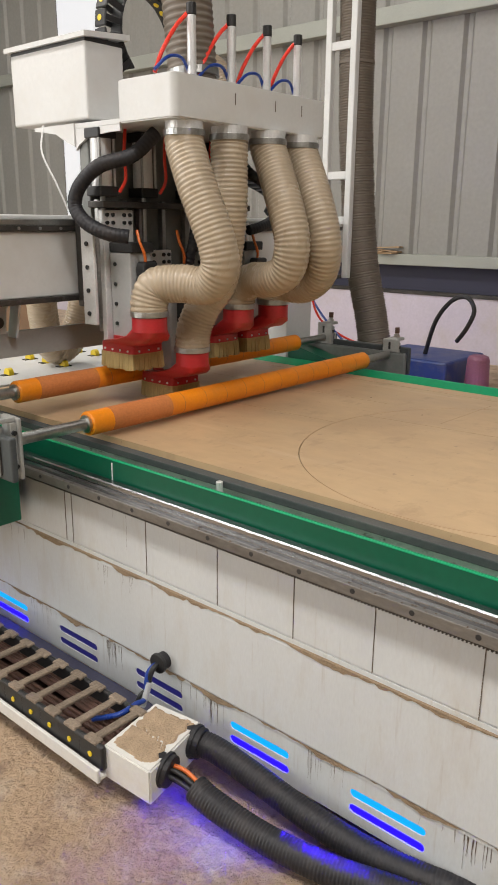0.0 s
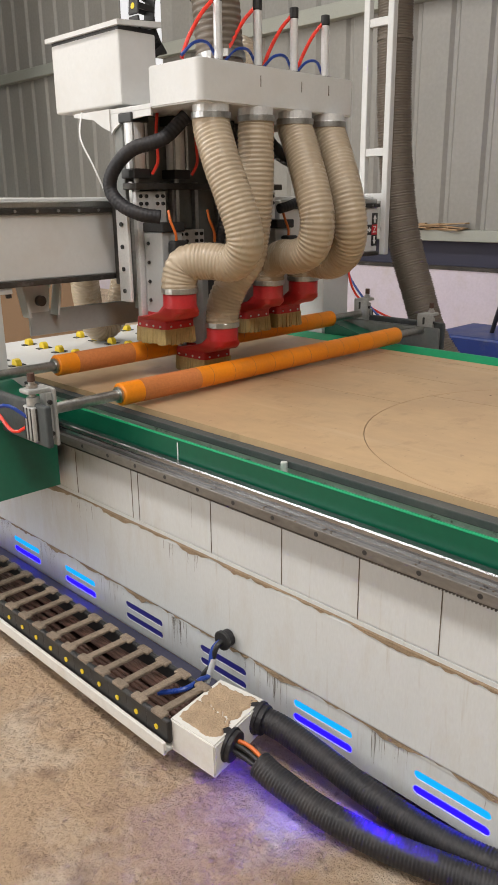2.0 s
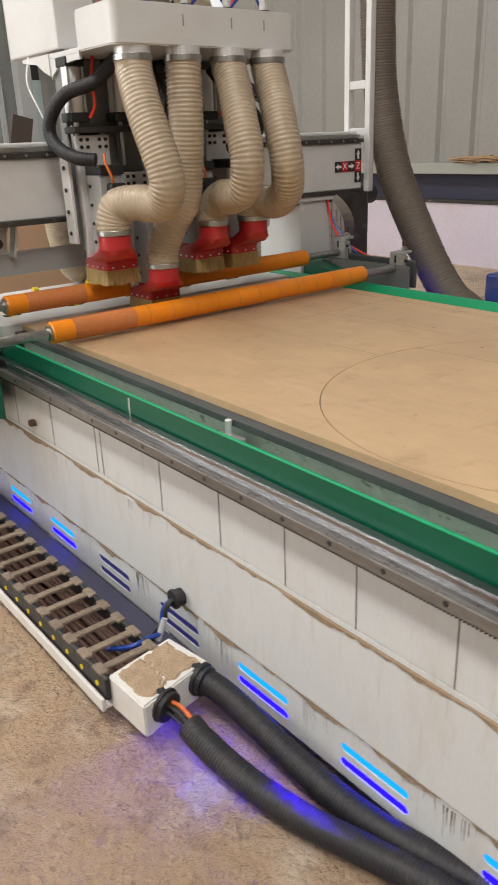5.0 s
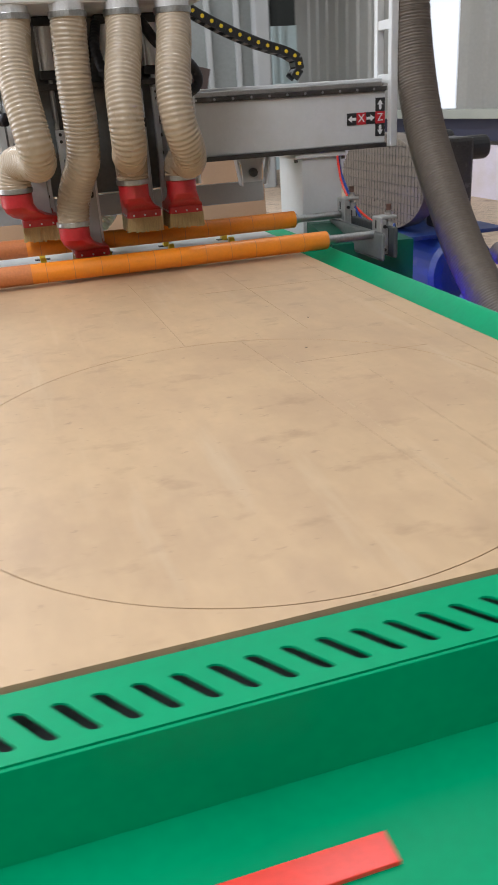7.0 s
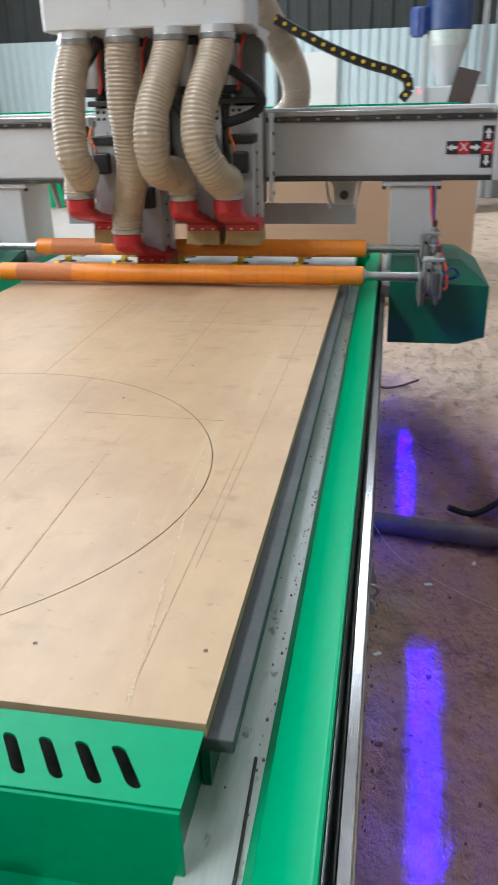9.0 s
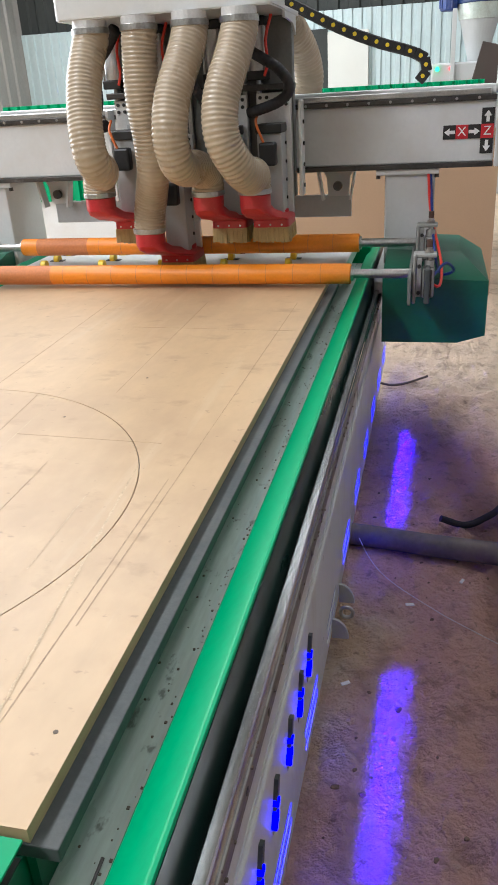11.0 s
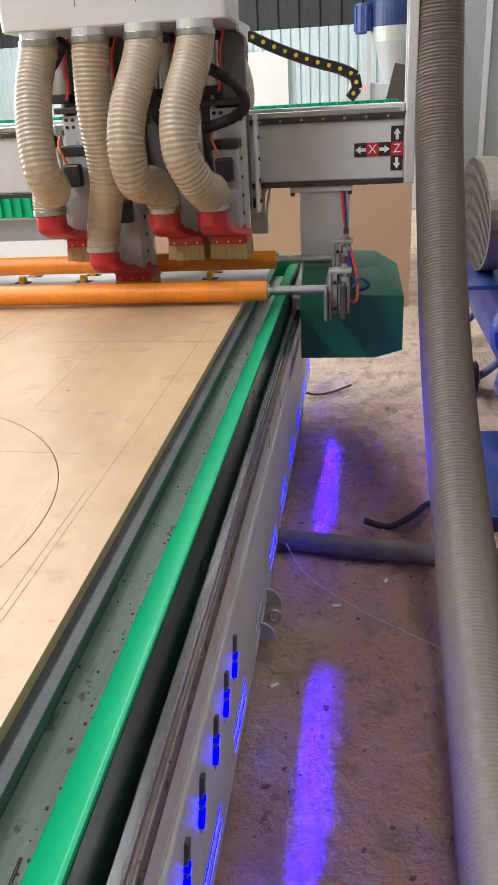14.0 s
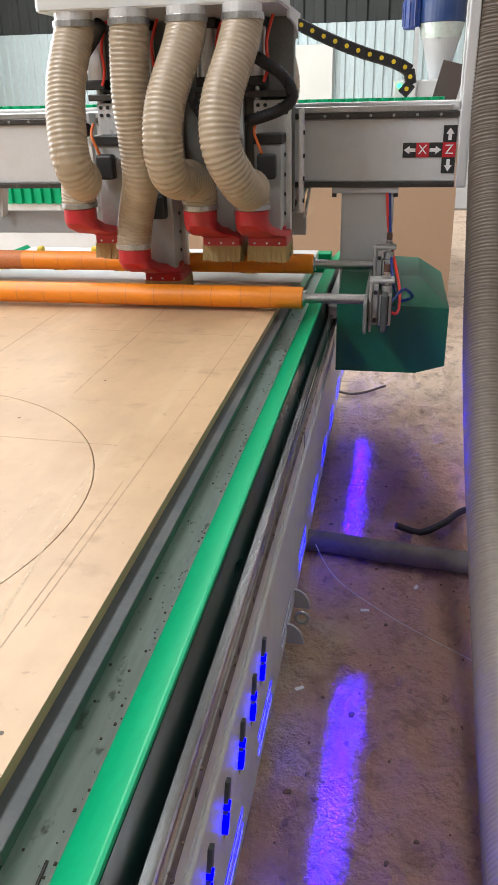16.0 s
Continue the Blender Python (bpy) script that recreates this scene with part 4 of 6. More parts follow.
for y, z, xa, xb in ((0.0, 0.738, -0.672, 0.697), (0.34, 0.775, -0.672, 0.693)):
    rol = part("roller_sleeve", cyl((xa, y, z), (xb, y, z), 0.0335, seg=32, bev=0.003), M_ORANGE, gantry, "orange rubber hold-down roller with a worn end")
    part("worn_band", cyl((xa + 0.07, y, z), (xa + 0.29, y, z), 0.0339, seg=32), M_ORANGE_WORN, rol, "dusty worn stretch of rubber")
    for i in range(11):
        x = xa + 0.34 + i * 0.093
        part("wrap_seam", cyl((x - 0.001, y, z), (x + 0.001, y, z), 0.0337, seg=32), M_ORANGE_WORN, rol)
    part("shaft", cyl((-0.935, y, z), (0.935, y, z), 0.0155, seg=20), M_STEEL, rol, "bare steel shaft")
    for x, s in ((xa, -1), (xb, 1)):
        part("end_ring", cyl((x, y, z), (x + s * 0.008, y, z), 0.024, seg=20), M_STEEL, rol)
# stop bar behind the head
part("stop_bar", box(-0.62, 0.64, 0.57, 0.582, 0.835, 0.92, 0.002), M_GREYP, gantry, "grey sheet metal stop bar")
for x in (-0.60, 0.58):
    part("stop_bracket", extrude_profile([(x - 0.055, 1.018), (x + 0.075, 1.018), (x + 0.055, 0.985), (x + 0.050, 0.915), (x - 0.030, 0.915), (x - 0.035, 0.985)], "y", 0.562, 0.570), M_WHITE, gantry, "white folded stop bar bracket")
    for fx, lean in ((x - 0.045, -0.02), (x + 0.058, 0.02)):
        part("bracket_cheek", extrude_profile([(fx - 0.004, 0.905), (fx + 0.004, 0.905), (fx + 0.004 + lean, 1.018), (fx - 0.004 + lean, 1.018)], "y", 0.515, 0.562), M_WHITE, gantry, "white bracket cheek")
    part("bracket_knuckle", cyl((x + 0.01, 0.535, 0.955), (x + 0.01, 0.55, 0.955), 0.018, seg=14), M_STEEL_DARK, gantry)
# axis plate with arrows and letters
SY = FB - 0.0025


def flat(points, y, name, mat, label=""):
    return part(name, extrude_profile(points, "y", y - 0.0006, y), mat, gantry, label)


def arrow(cx, cz, dx, dz, y):
    w, l = 0.013, 0.019
    pts = [(0.0, w), (l, 0), (0.0, -w), (0.0, -w * 0.42), (-l, -w * 0.42), (-l, w * 0.42), (0.0, w * 0.42)]
    return flat([(cx + u * dx - v * dz, cz + u * dz + v * dx) for u, v in pts], y, "printed_arrow", M_LABEL_W)


xs = (0.975, 1.018, 1.060, 1.103, 1.146)
for i, m in enumerate((M_BLACK, M_LABEL_R, M_BLACK, M_LABEL_R)):
    flat([(xs[i], 1.112), (xs[i + 1], 1.112), (xs[i + 1], 1.158), (xs[i], 1.158)], SY, "axis_label", m)
for z0, z1 in ((1.062, 1.112), (1.158, 1.21)):
    flat([(1.103, z0), (1.146, z0), (1.146, z1), (1.103, z1)], SY, "axis_label", M_BLACK)
arrow(0.997, 1.135, -1, 0, SY - 0.001)
arrow(1.081, 1.135, 1, 0, SY - 0.001)
arrow(1.1245, 1.087, 0, -1, SY - 0.001)
arrow(1.1245, 1.184, 0, 1, SY - 0.001)
for letter, x in (("X", 1.039), ("Z", 1.1245)):
    cu = bpy.data.curves.new("axis_letter", "FONT")
    cu.body, cu.size, cu.align_x, cu.align_y, cu.extrude = letter, 0.042, "CENTER", "CENTER", 0.0004
    cu.materials.append(M_LABEL_W)
    tx = new("axis_letter", cu)
    tx.parent = gantry
    tx.matrix_local = pose(x, SY - 0.0015, 1.135, 90, 0, 0)
# mast that carries the suction hose
for y, z0 in ((0.415, 1.02), (0.545, 1.255)):
    part("mast_post", box(1.152, 1.184, y - 0.016, y + 0.016, z0, 4.6, 0.004), M_WHITE, gantry, "white square mast post")
for z in (1.262, 1.46, 2.0, 2.55, 3.1):
    part("mast_rung", box(1.156, 1.180, 0.43, 0.53, z, z + 0.035, 0.003), M_WHITE, gantry, "white mast rung")

# ---- head ----
head = thing("spindle_head", "four-spindle router head with beige hoses and red brush shoes", "router head")
hood = box(-0.368, 0.312, -0.076, 0.16, 1.53, 1.642)
ed = [e for e in hood.edges if abs(e.verts[0].co.z - e.verts[1].co.z) > 0.05]
bmesh.ops.bevel(hood, geom=ed, offset=0.022, segments=5, profile=0.5, affect="EDGES")
bmesh.ops.bevel(hood, geom=[e for e in hood.edges if e.verts[0].co.z == e.verts[1].co.z and len(e.link_faces) == 2 and abs(e.link_faces[0].normal.z - e.link_faces[1].normal.z) > 0.5], offset=0.004, segments=2, affect="EDGES")
soft(part("dust_hood", hood, M_WHITE, head, "white dust manifold box"))
for x in (-0.13, 0.05, 0.18):
    part("seam_mark", box(x - 0.001, x + 0.001, -0.0775, -0.076, 1.585, 1.615), M_STAIN, head)
for x in (-0.36, 0.30):
    gusset = [(0.155, 1.53), (0.36, 1.53), (0.36, 1.47), (0.345, 1.485), (0.30, 1.505), (0.20, 1.512), (0.155, 1.512)]
    part("gusset", extrude_profile(gusset, "x", x, x + 0.008), M_WHITE, head, "white curved gusset plate")
part("top_shelf", box(-0.36, 0.308, 0.155, 0.42, 1.53, 1.545, 0.002), M_WHITE, head, "white shelf plate")
HOSES = [
    [(-0.277, -0.019, 1.535), (-0.282, -0.028, 1.463), (-0.292, -0.077, 1.369), (-0.288, -0.120, 1.277), (-0.279, -0.147, 1.198), (-0.272, -0.146, 1.140), (-0.270, -0.095, 1.092), (-0.298, -0.02, 1.094), (-0.336, 0.045, 1.085), (-0.350, 0.062, 1.04), (-0.352, 0.062, 1.0)],
    [(-0.111, -0.036, 1.535), (-0.115, -0.039, 1.44), (-0.119, -0.043, 1.31), (-0.116, -0.026, 1.192), (-0.121, -0.004, 1.089), (-0.148, 0.035, 1.018), (-0.171, 0.057, 0.945), (-0.180, 0.058, 0.877)],
    [(0.054, -0.046, 1.535), (0.046, -0.079, 1.427), (0.016, -0.150, 1.308), (0.008, -0.184, 1.207), (0.012, -0.160, 1.125), (0.018, -0.089, 1.094), (0.032, -0.01, 1.088), (0.042, 0.055, 1.05), (0.042, 0.062, 0.995)],
    [(0.210, -0.053, 1.535), (0.198, -0.093, 1.416), (0.168, -0.165, 1.292), (0.170, -0.188, 1.187), (0.200, -0.150, 1.105), (0.218, -0.075, 1.062), (0.214, 0.005, 1.06), (0.208, 0.045, 1.035), (0.208, 0.048, 0.998)]]
SKIRTS = [(-0.283, 0.225), (-0.120, 0.225), (0.085, 0.23), (0.238, 0.215)]
for pts, (kx, ky) in zip(HOSES, SKIRTS):
    pts = [(pts[0][0], pts[0][1], 1.512), (pts[0][0], pts[0][1], 1.485)] + pts[1:]
    h = part("suction_hose", tube(pts, 0.0525, 22, ridge=0.0032, pitch=0.0125), M_HOSE, head, "beige ribbed suction hose", smooth=True)
    tx, ty, tz = pts[0]
    part("hose_clamp", cyl((tx, ty, 1.493), (tx, ty, 1.510), 0.0585, seg=28, bev=0.001), M_STEEL, h, "bright steel hose clamp")
    part("spigot", cyl((tx, ty, 1.505), (tx, ty, 1.532), 0.053, seg=28), M_ALU, h)
    cx, cy, cz = pts[-1]
    shoe = bmesh.new()
    cyl((cx, cy, cz - 0.045), (cx, cy, cz - 0.004), 0.052, 0.052, 24, bm=shoe)
    # throat: from the round collar down and back to the square skirt
    levels = ((cx, cy, cz - 0.04, 0.052, 0.052, 1.0), (cx + 0.15 * (kx - cx), cy + 0.12 * (ky - cy), cz - 0.062, 0.053, 0.056, 0.8),
              (cx + 0.45 * (kx - cx), cy + 0.46 * (ky - cy), cz - 0.082, 0.055, 0.072, 0.4), (cx + 0.92 * (kx - cx), cy + 0.93 * (ky - cy), cz - 0.096, 0.063, 0.082, 0.2), (kx, ky, cz - 0.104, 0.064, 0.078, 0.14), (kx, ky, cz - 0.128, 0.064, 0.078, 0.14))
    rings = []
    for lx, ly, lz, ax, ay, rd in levels:
        ring = []
        for k in range(32):
            a = 2 * math.pi * k / 32
            c, s = math.cos(a), math.sin(a)
            e = 2 / (2 + 10 * (1 - rd))
            ring.append(shoe.verts.new((lx + ax * math.copysign(abs(c) ** e, c), ly + ay * math.copysign(abs(s) ** e, s), lz)))
        rings.append(ring)
    for ra, rb in zip(rings, rings[1:]):
        for k in range(32):
            shoe.faces.new((ra[k], rb[k], rb[(k + 1) % 32], ra[(k + 1) % 32]))
    shoe.faces.new(rings[-1])
    shoe.faces.new(rings[0][::-1])
    cyl((kx, ky + 0.012, cz - 0.106), (kx, ky + 0.012, cz - 0.078), 0.05, seg=24, bm=shoe, bev=0.004)
    bmesh.ops.recalc_face_normals(shoe, faces=shoe.faces[:])
    sh = soft(part("brush_shoe", shoe, M_RED, head, "red plastic suction shoe"), 35)
    part("hose_clamp", cyl((cx, cy, cz - 0.002), (cx, cy, cz + 0.014), 0.057, seg=28, bev=0.001), M_STEEL, sh, "bright steel hose clamp")
    br = bmesh.new()
    by = ky
    rb = random.Random(3)
    # rows of bristle bundles round the rim
    for side in range(4):
        for k in range(22):
            f = -1 + 2 * (k + 0.5) / 22
            ax, ay = 0.059, 0.072
            x, y = ((f * ax, -ay), (f * ax, ay), (-ax, f * ay), (ax, f * ay))[side]
            j = [rb.uniform(-0.004, 0.004) for _ in range(2)]
            hgt = rb.uniform(0.046, 0.054)
            base = Vector((kx + x, by + y, cz - 0.127))
            tip = base + Vector((j[0] + x * 0.04, j[1] + y * 0.04, -hgt))
            w = 0.0046
            hw = (w, 0.004) if side < 2 else (0.004, w * 1.35)
            vs = []
            for c, g in ((base, 1.0), (tip, 0.95)):
                vs += [br.verts.new(c + Vector((sx * hw[0] * g, sy * hw[1] * g, 0))) for sx, sy in ((-1, -1), (1, -1), (1, 1), (-1, 1))]
            for q in range(4):
                br.faces.new((vs[q], vs[(q + 1) % 4], vs[4 + (q + 1) % 4], vs[4 + q]))
            br.faces.new(vs[4:])
    part("bristle_skirt", br, M_BRISTLE, sh, "straw coloured bristle skirt")
    for k in range(3):
        part("rivet", cyl((kx - 0.04 + 0.04 * k, by - 0.077, cz - 0.119), (kx - 0.04 + 0.04 * k, by - 0.0805, cz - 0.119), 0.0035, seg=8), M_ALU, sh)
    for k in range(4):
        part("rivet", cyl((kx - 0.0635, by - 0.054 + 0.036 * k, cz - 0.119), (kx - 0.0665, by - 0.054 + 0.036 * k, cz - 0.119), 0.0035, seg=8), M_ALU, sh)
    # spindle with its slide, motor box and lift cylinder
    low = cz - 1.0
    sp = part("spindle", box(kx - 0.042, kx + 0.042, 0.172, 0.266, 0.905 + low, 1.175 + low, 0.004), M_GREYP, head, "grey square air-cooled spindle")
    part("spindle_cap", box(kx - 0.045, kx + 0.045, 0.16, 0.265, 1.175 + low, 1.205 + low, 0.004), M_BLACK, sp)
    part("plug_box", box(kx - 0.028, kx + 0.03, 0.125, 0.163, 1.075 + low, 1.15 + low, 0.008), M_BLACK, sp, "black connector box")
    part("collet_nose", cyl((kx, 0.212, 0.905 + low), (kx, 0.212, 0.865 + low), 0.026, seg=18), M_STEEL, sp)
    for dz in (0.03, 0.09, 0.15, 0.21):
        part("bolt", cyl((kx - 0.043, 0.24, 0.93 + low + dz), (kx - 0.047, 0.24, 0.93 + low + dz), 0.006, seg=8), M_BLACK, sp)
        part("bolt", cyl((kx + 0.043, 0.24, 0.93 + low + dz), (kx + 0.047, 0.24, 0.93 + low + dz), 0.006, seg=8), M_BLACK, sp)
    part("slide_plate", box(kx - 0.06, kx + 0.06, 0.27, 0.292, 0.90 + low, 1.30 + low, 0.003), M_ALU, head, "drilled aluminium slide plate")
    for dx in (-0.045, -0.022, 0.022, 0.045):
        for z in (1.262, 1.285):
            part("bolt", cyl((kx + dx, 0.264, z + low), (kx + dx, 0.270, z + low), 0.006, seg=8), M_BLACK, head)
    for dx in (-0.05, 0.05):
        part("slide_rail", box(kx + dx - 0.008, kx + dx + 0.008, 0.293, 0.312, 0.93, 1.33, 0.002), M_STEEL, head, "polished slide rail")
    lx = kx - 0.05
    cyb = part("lift_cylinder", cyl((lx, 0.278, 1.365), (lx, 0.278, 1.505), 0.031, seg=24), M_ALU, head, "bright aluminium lift cylinder")
    for z in (1.338, 1.500):
        part("cylinder_end", box(lx - 0.034, lx + 0.034, 0.244, 0.312, z, z + 0.029, 0.004), M_BLACK, cyb, "black cylinder end")
    for dx, dy in ((-0.027, -0.027), (0.027, -0.027)):
        part("tie_rod", cyl((lx + dx, 0.278 + dy, 1.36), (lx + dx, 0.278 + dy, 1.505), 0.0045, seg=8), M_STEEL, cyb)
    part("piston_rod", cyl((lx, 0.278, 1.20), (lx, 0.278, 1.34), 0.008, seg=12), M_STEEL, cyb)
    part("air_tube", tube([(lx + 0.03, 0.235, 1.35), (lx + 0.045, 0.222, 1.39), (lx + 0.042, 0.222, 1.46), (lx + 0.06, 0.235, 1.53)], 0.005, 8), M_TUBE_RED, head, "red air tube")
part("cross_plate", box(-0.36, 0.31, 0.245, 0.318, 1.305, 1.325, 0.003), M_STEEL_DARK, head, "dark steel cross plate")
part("back_plate", box(-0.35, 0.30, 0.316, 0.36, 0.95, 1.53, 0.004), M_BEARER, head, "dark grey carriage back plate")
part("back_saddle", box(-0.33, 0.28, 0.36, 0.428, 1.0, 1.28, 0.004), M_STEEL_DARK, head)
for sg, x in ((-1, -0.372), (1, 0.322)):
    a, b = sorted((x, x + sg * 0.012))
    part("side_rail_plate", box(a, b, 0.27, 0.33, 0.955, 1.27, 0.003), M_ALU, head, "aluminium side plate with bolts")
    for z in (0.99, 1.06, 1.13, 1.20):
        part("bolt", cyl((x + sg * 0.012, 0.30, z), (x + sg * 0.017, 0.30, z), 0.007, seg=8), M_BLACK, head)
part("power_conduit", tube([(-0.25, 0.124, 1.515), (-0.315, 0.156, 1.451), (-0.385, 0.221, 1.42), (-0.412, 0.283, 1.365), (-0.418, 0.302, 1.307), (-0.412, 0.258, 1.26), (-0.385, 0.195, 1.231), (-0.34, 0.155, 1.222)], 0.0205, 14, ridge=0.0012, pitch=0.012), M_CONDUIT, head, "black ribbed power conduit", smooth=True)
part("power_conduit", tube([(0.15, 0.19, 1.50), (0.19, 0.15, 1.43), (0.235, 0.13, 1.40), (0.28, 0.13, 1.372), (0.313, 0.13, 1.334), (0.317, 0.13, 1.297), (0.283, 0.13, 1.27), (0.226, 0.13, 1.251), (0.179, 0.14, 1.24)], 0.0165, 14, ridge=0.0012, pitch=0.012), M_CONDUIT, head, "black ribbed power conduit", smooth=True)
part("power_conduit", tube([(0.0, 0.20, 1.50), (-0.02, 0.14, 1.42), (0.0, 0.12, 1.34), (0.04, 0.14, 1.26), (0.05, 0.16, 1.235)], 0.015, 12, ridge=0.002, pitch=0.012), M_CONDUIT, head, "black ribbed power conduit", smooth=True)
part("power_conduit", tube([(-0.05, 0.2, 1.50), (-0.05, 0.15, 1.40), (-0.07, 0.14, 1.28), (-0.10, 0.15, 1.14), (-0.12, 0.16, 1.11)], 0.015, 12, ridge=0.002, pitch=0.012), M_CONDUIT, head, "black ribbed power conduit", smooth=True)
for kx, ky in SKIRTS:
    part("orange_wire", tube([(kx - 0.03, 0.15, 1.24), (kx - 0.035, 0.135, 1.21), (kx - 0.02, 0.13, 1.17), (kx - 0.01, 0.14, 1.14)], 0.0045, 8), M_COPPER, head, "orange wire")
# control cabinet on the shelf
cab = part("control_cabinet", box(-0.357, -0.215, 0.30, 0.68, 1.555, 1.765, 0.006), M_WHITE, head, "white control cabinet with an overhanging lid")
lid = extrude_profile([(-0.370, 1.772), (-0.20, 1.784), (-0.20, 1.80), (-0.370, 1.786)], "y", 0.285, 0.695)
part("cabinet_lid", lid, M_WHITE, cab, "white sloping lid")
part("lid_gasket", box(-0.355, -0.218, 0.302, 0.678, 1.763, 1.776), M_BLACK, cab)
part("cabinet_bracket", extrude_profile([(0.36, 1.545), (0.56, 1.545), (0.56, 1.535), (0.45, 1.52), (0.40, 1.495), (0.36, 1.48)], "x", -0.365, -0.357), M_WHITE, head, "white curved bracket")
part("thin_cable", tube([(-0.36, 0.52, 1.55), (-0.385, 0.50, 1.47), (-0.375, 0.45, 1.38), (-0.35, 0.43, 1.30)], 0.003, 6), M_LABEL_W, head, "thin white cable")
# small air cylinders on the manifold, with red and blue tubes
for i, x in enumerate((-0.245, -0.085, 0.075, 0.225)):
    y = -0.02
    ac = part("gate_cylinder", cyl((x, y, 1.642), (x, y, 1.80), 0.0125, seg=16, bev=0.002), M_ALU, head, "slim aluminium gate cylinder")
    part("cylinder_end", cyl((x, y, 1.80), (x, y, 1.83), 0.014, seg=14, bev=0.002), M_BLACK, ac)
    part("cylinder_foot", box(x - 0.016, x + 0.016, y - 0.014, y + 0.014, 1.642, 1.652, 0.002), M_BLACK, ac)
    part("air_tube", tube([(x, y + 0.01, 1.81), (x - 0.05, y + 0.01, 1.765), (x - 0.10, y + 0.01, 1.70), (x - 0.12, y + 0.02, 1.645)], 0.0058, 8), M_TUBE_RED, ac, "red air tube")
    part("air_tube", tube([(x + 0.005, y + 0.015, 1.66), (x - 0.04, y, 1.69), (x - 0.09, y, 1.685), (x - 0.13, y + 0.01, 1.65)], 0.0045, 8), M_TUBE_BLUE, ac, "blue air tube")
part("main_hose", tube([(-0.17, 0.05, 1.64), (-0.17, 0.06, 1.75), (-0.165, 0.08, 1.95), (-0.10, 0.12, 2.25), (0.10, 0.18, 2.6), (0.5, 0.26, 2.9), (0.95, 0.34, 3.1)], 0.066, 22, ridge=0.006, pitch=0.018), M_HOSE_GREY, head, "thick ribbed main suction hose", smooth=True)
part("hose_clamp", cyl((-0.17, 0.05, 1.66), (-0.17, 0.052, 1.68), 0.075, seg=28), M_STEEL, head, "bright steel hose clamp")
part("return_hose", tube([(-0.16, 0.80, 1.22), (-0.15, 0.90, 1.0), (-0.09, 0.955, 0.80), (-0.02, 0.965, 0.765), (0.05, 0.95, 0.86), (0.08, 0.90, 1.1)], 0.055, 20, ridge=0.0036, pitch=0.013), M_HOSE, head, "beige ribbed return hose hanging in a loop", smooth=True)


def drag_chain(points, w, h, pitch, parent, label, up=(0, 0, 1), dots=1):
    """A cable chain: one link after another along the curve, with yellow pins on its sides."""
    line, length = spline(points, 200)
    n = int(length / pitch)
    for i in range(n):
        a = line[int(i / n * 200)]
        b = line[min(int((i + 1) / n * 200), 200)]
        d = (b - a).normalized()
        side = d.cross(Vector(up)).normalized()
        top = side.cross(d)
        m = Matrix((( *d, 0), (*side, 0), (*top, 0), (0, 0, 0, 1))).transposed()
        m.translation = (a + b) / 2
        bm = bmesh.new()
        for s in (-1, 1):
            box(-pitch * 0.56, pitch * 0.56, s * w / 2 - 0.004, s * w / 2 + 0.004, -h / 2, h / 2, 0.003, 1, bm=bm)
        for z in (-h / 2, h / 2 - 0.006):
            box(-pitch * 0.2, pitch * 0.2, -w / 2, w / 2, z, z + 0.006, bm=bm)
        bm.transform(m)
        ln = part("chain_link", bm, M_BLACK, parent, label if i == 0 else "")
        for s in (-1, 1):
            pin = cyl((0, s * (w / 2 + 0.002), 0), (0, s * (w / 2 + 0.0055), 0), min(h * 0.2, 0.009), seg=12)
            pin.transform(m)
            part("chain_pin", pin, M_YELLOW, ln, "yellow pin" if i == 0 else "")


cab_chain = [(-0.19, 0.33, 1.70), (-0.232, 0.33, 1.76), (-0.242, 0.33, 1.83), (-0.225, 0.33, 1.90), (-0.18, 0.335, 1.955), (-0.10, 0.34, 1.975), (0.0, 0.35, 1.945), (0.06, 0.35, 1.87), (0.085, 0.34, 1.78), (0.09, 0.32, 1.66)]
drag_chain(cab_chain, 0.06, 0.05, 0.042, head, "black cable chain link with yellow pins", up=(0, 1, 0))

# ---- cable chain across the beam ----
chain = thing("cable_chain", "black cable chain with yellow pins sagging onto the beam", "cable chain")
drag_chain([(0.12, 0.51, 1.70), (0.24, 0.52, 1.635), (0.36, 0.53, 1.57), (0.52, 0.54, 1.49), (0.66, 0.55, 1.435), (0.76, 0.555, 1.405), (0.82, 0.56, 1.375), (0.825, 0.56, 1.33), (0.80, 0.56, 1.305)], 0.06, 0.036, 0.04, chain, "black chain link with a yellow pin")

# ---- hose looping behind the beam ----
loop = thing("loop_hose", "beige ribbed hose looping down behind the gantry beam", "hose")
part("ribbed_hose", tube([(0.10, 0.20, 1.66), (0.14, 0.30, 1.75), (0.22, 0.42, 1.70), (0.30, 0.58, 1.56), (0.36, 0.72, 1.42), (0.36, 0.78, 1.30), (0.28, 0.80, 1.22)], 0.056, 20, ridge=0.004, pitch=0.014), M_HOSE, loop, "beige ribbed hose", smooth=True)

# ---- suction hose down from the mast ----
duct = thing("suction_duct", "thick dusty grey ribbed suction hose hanging to the floor", "hose")
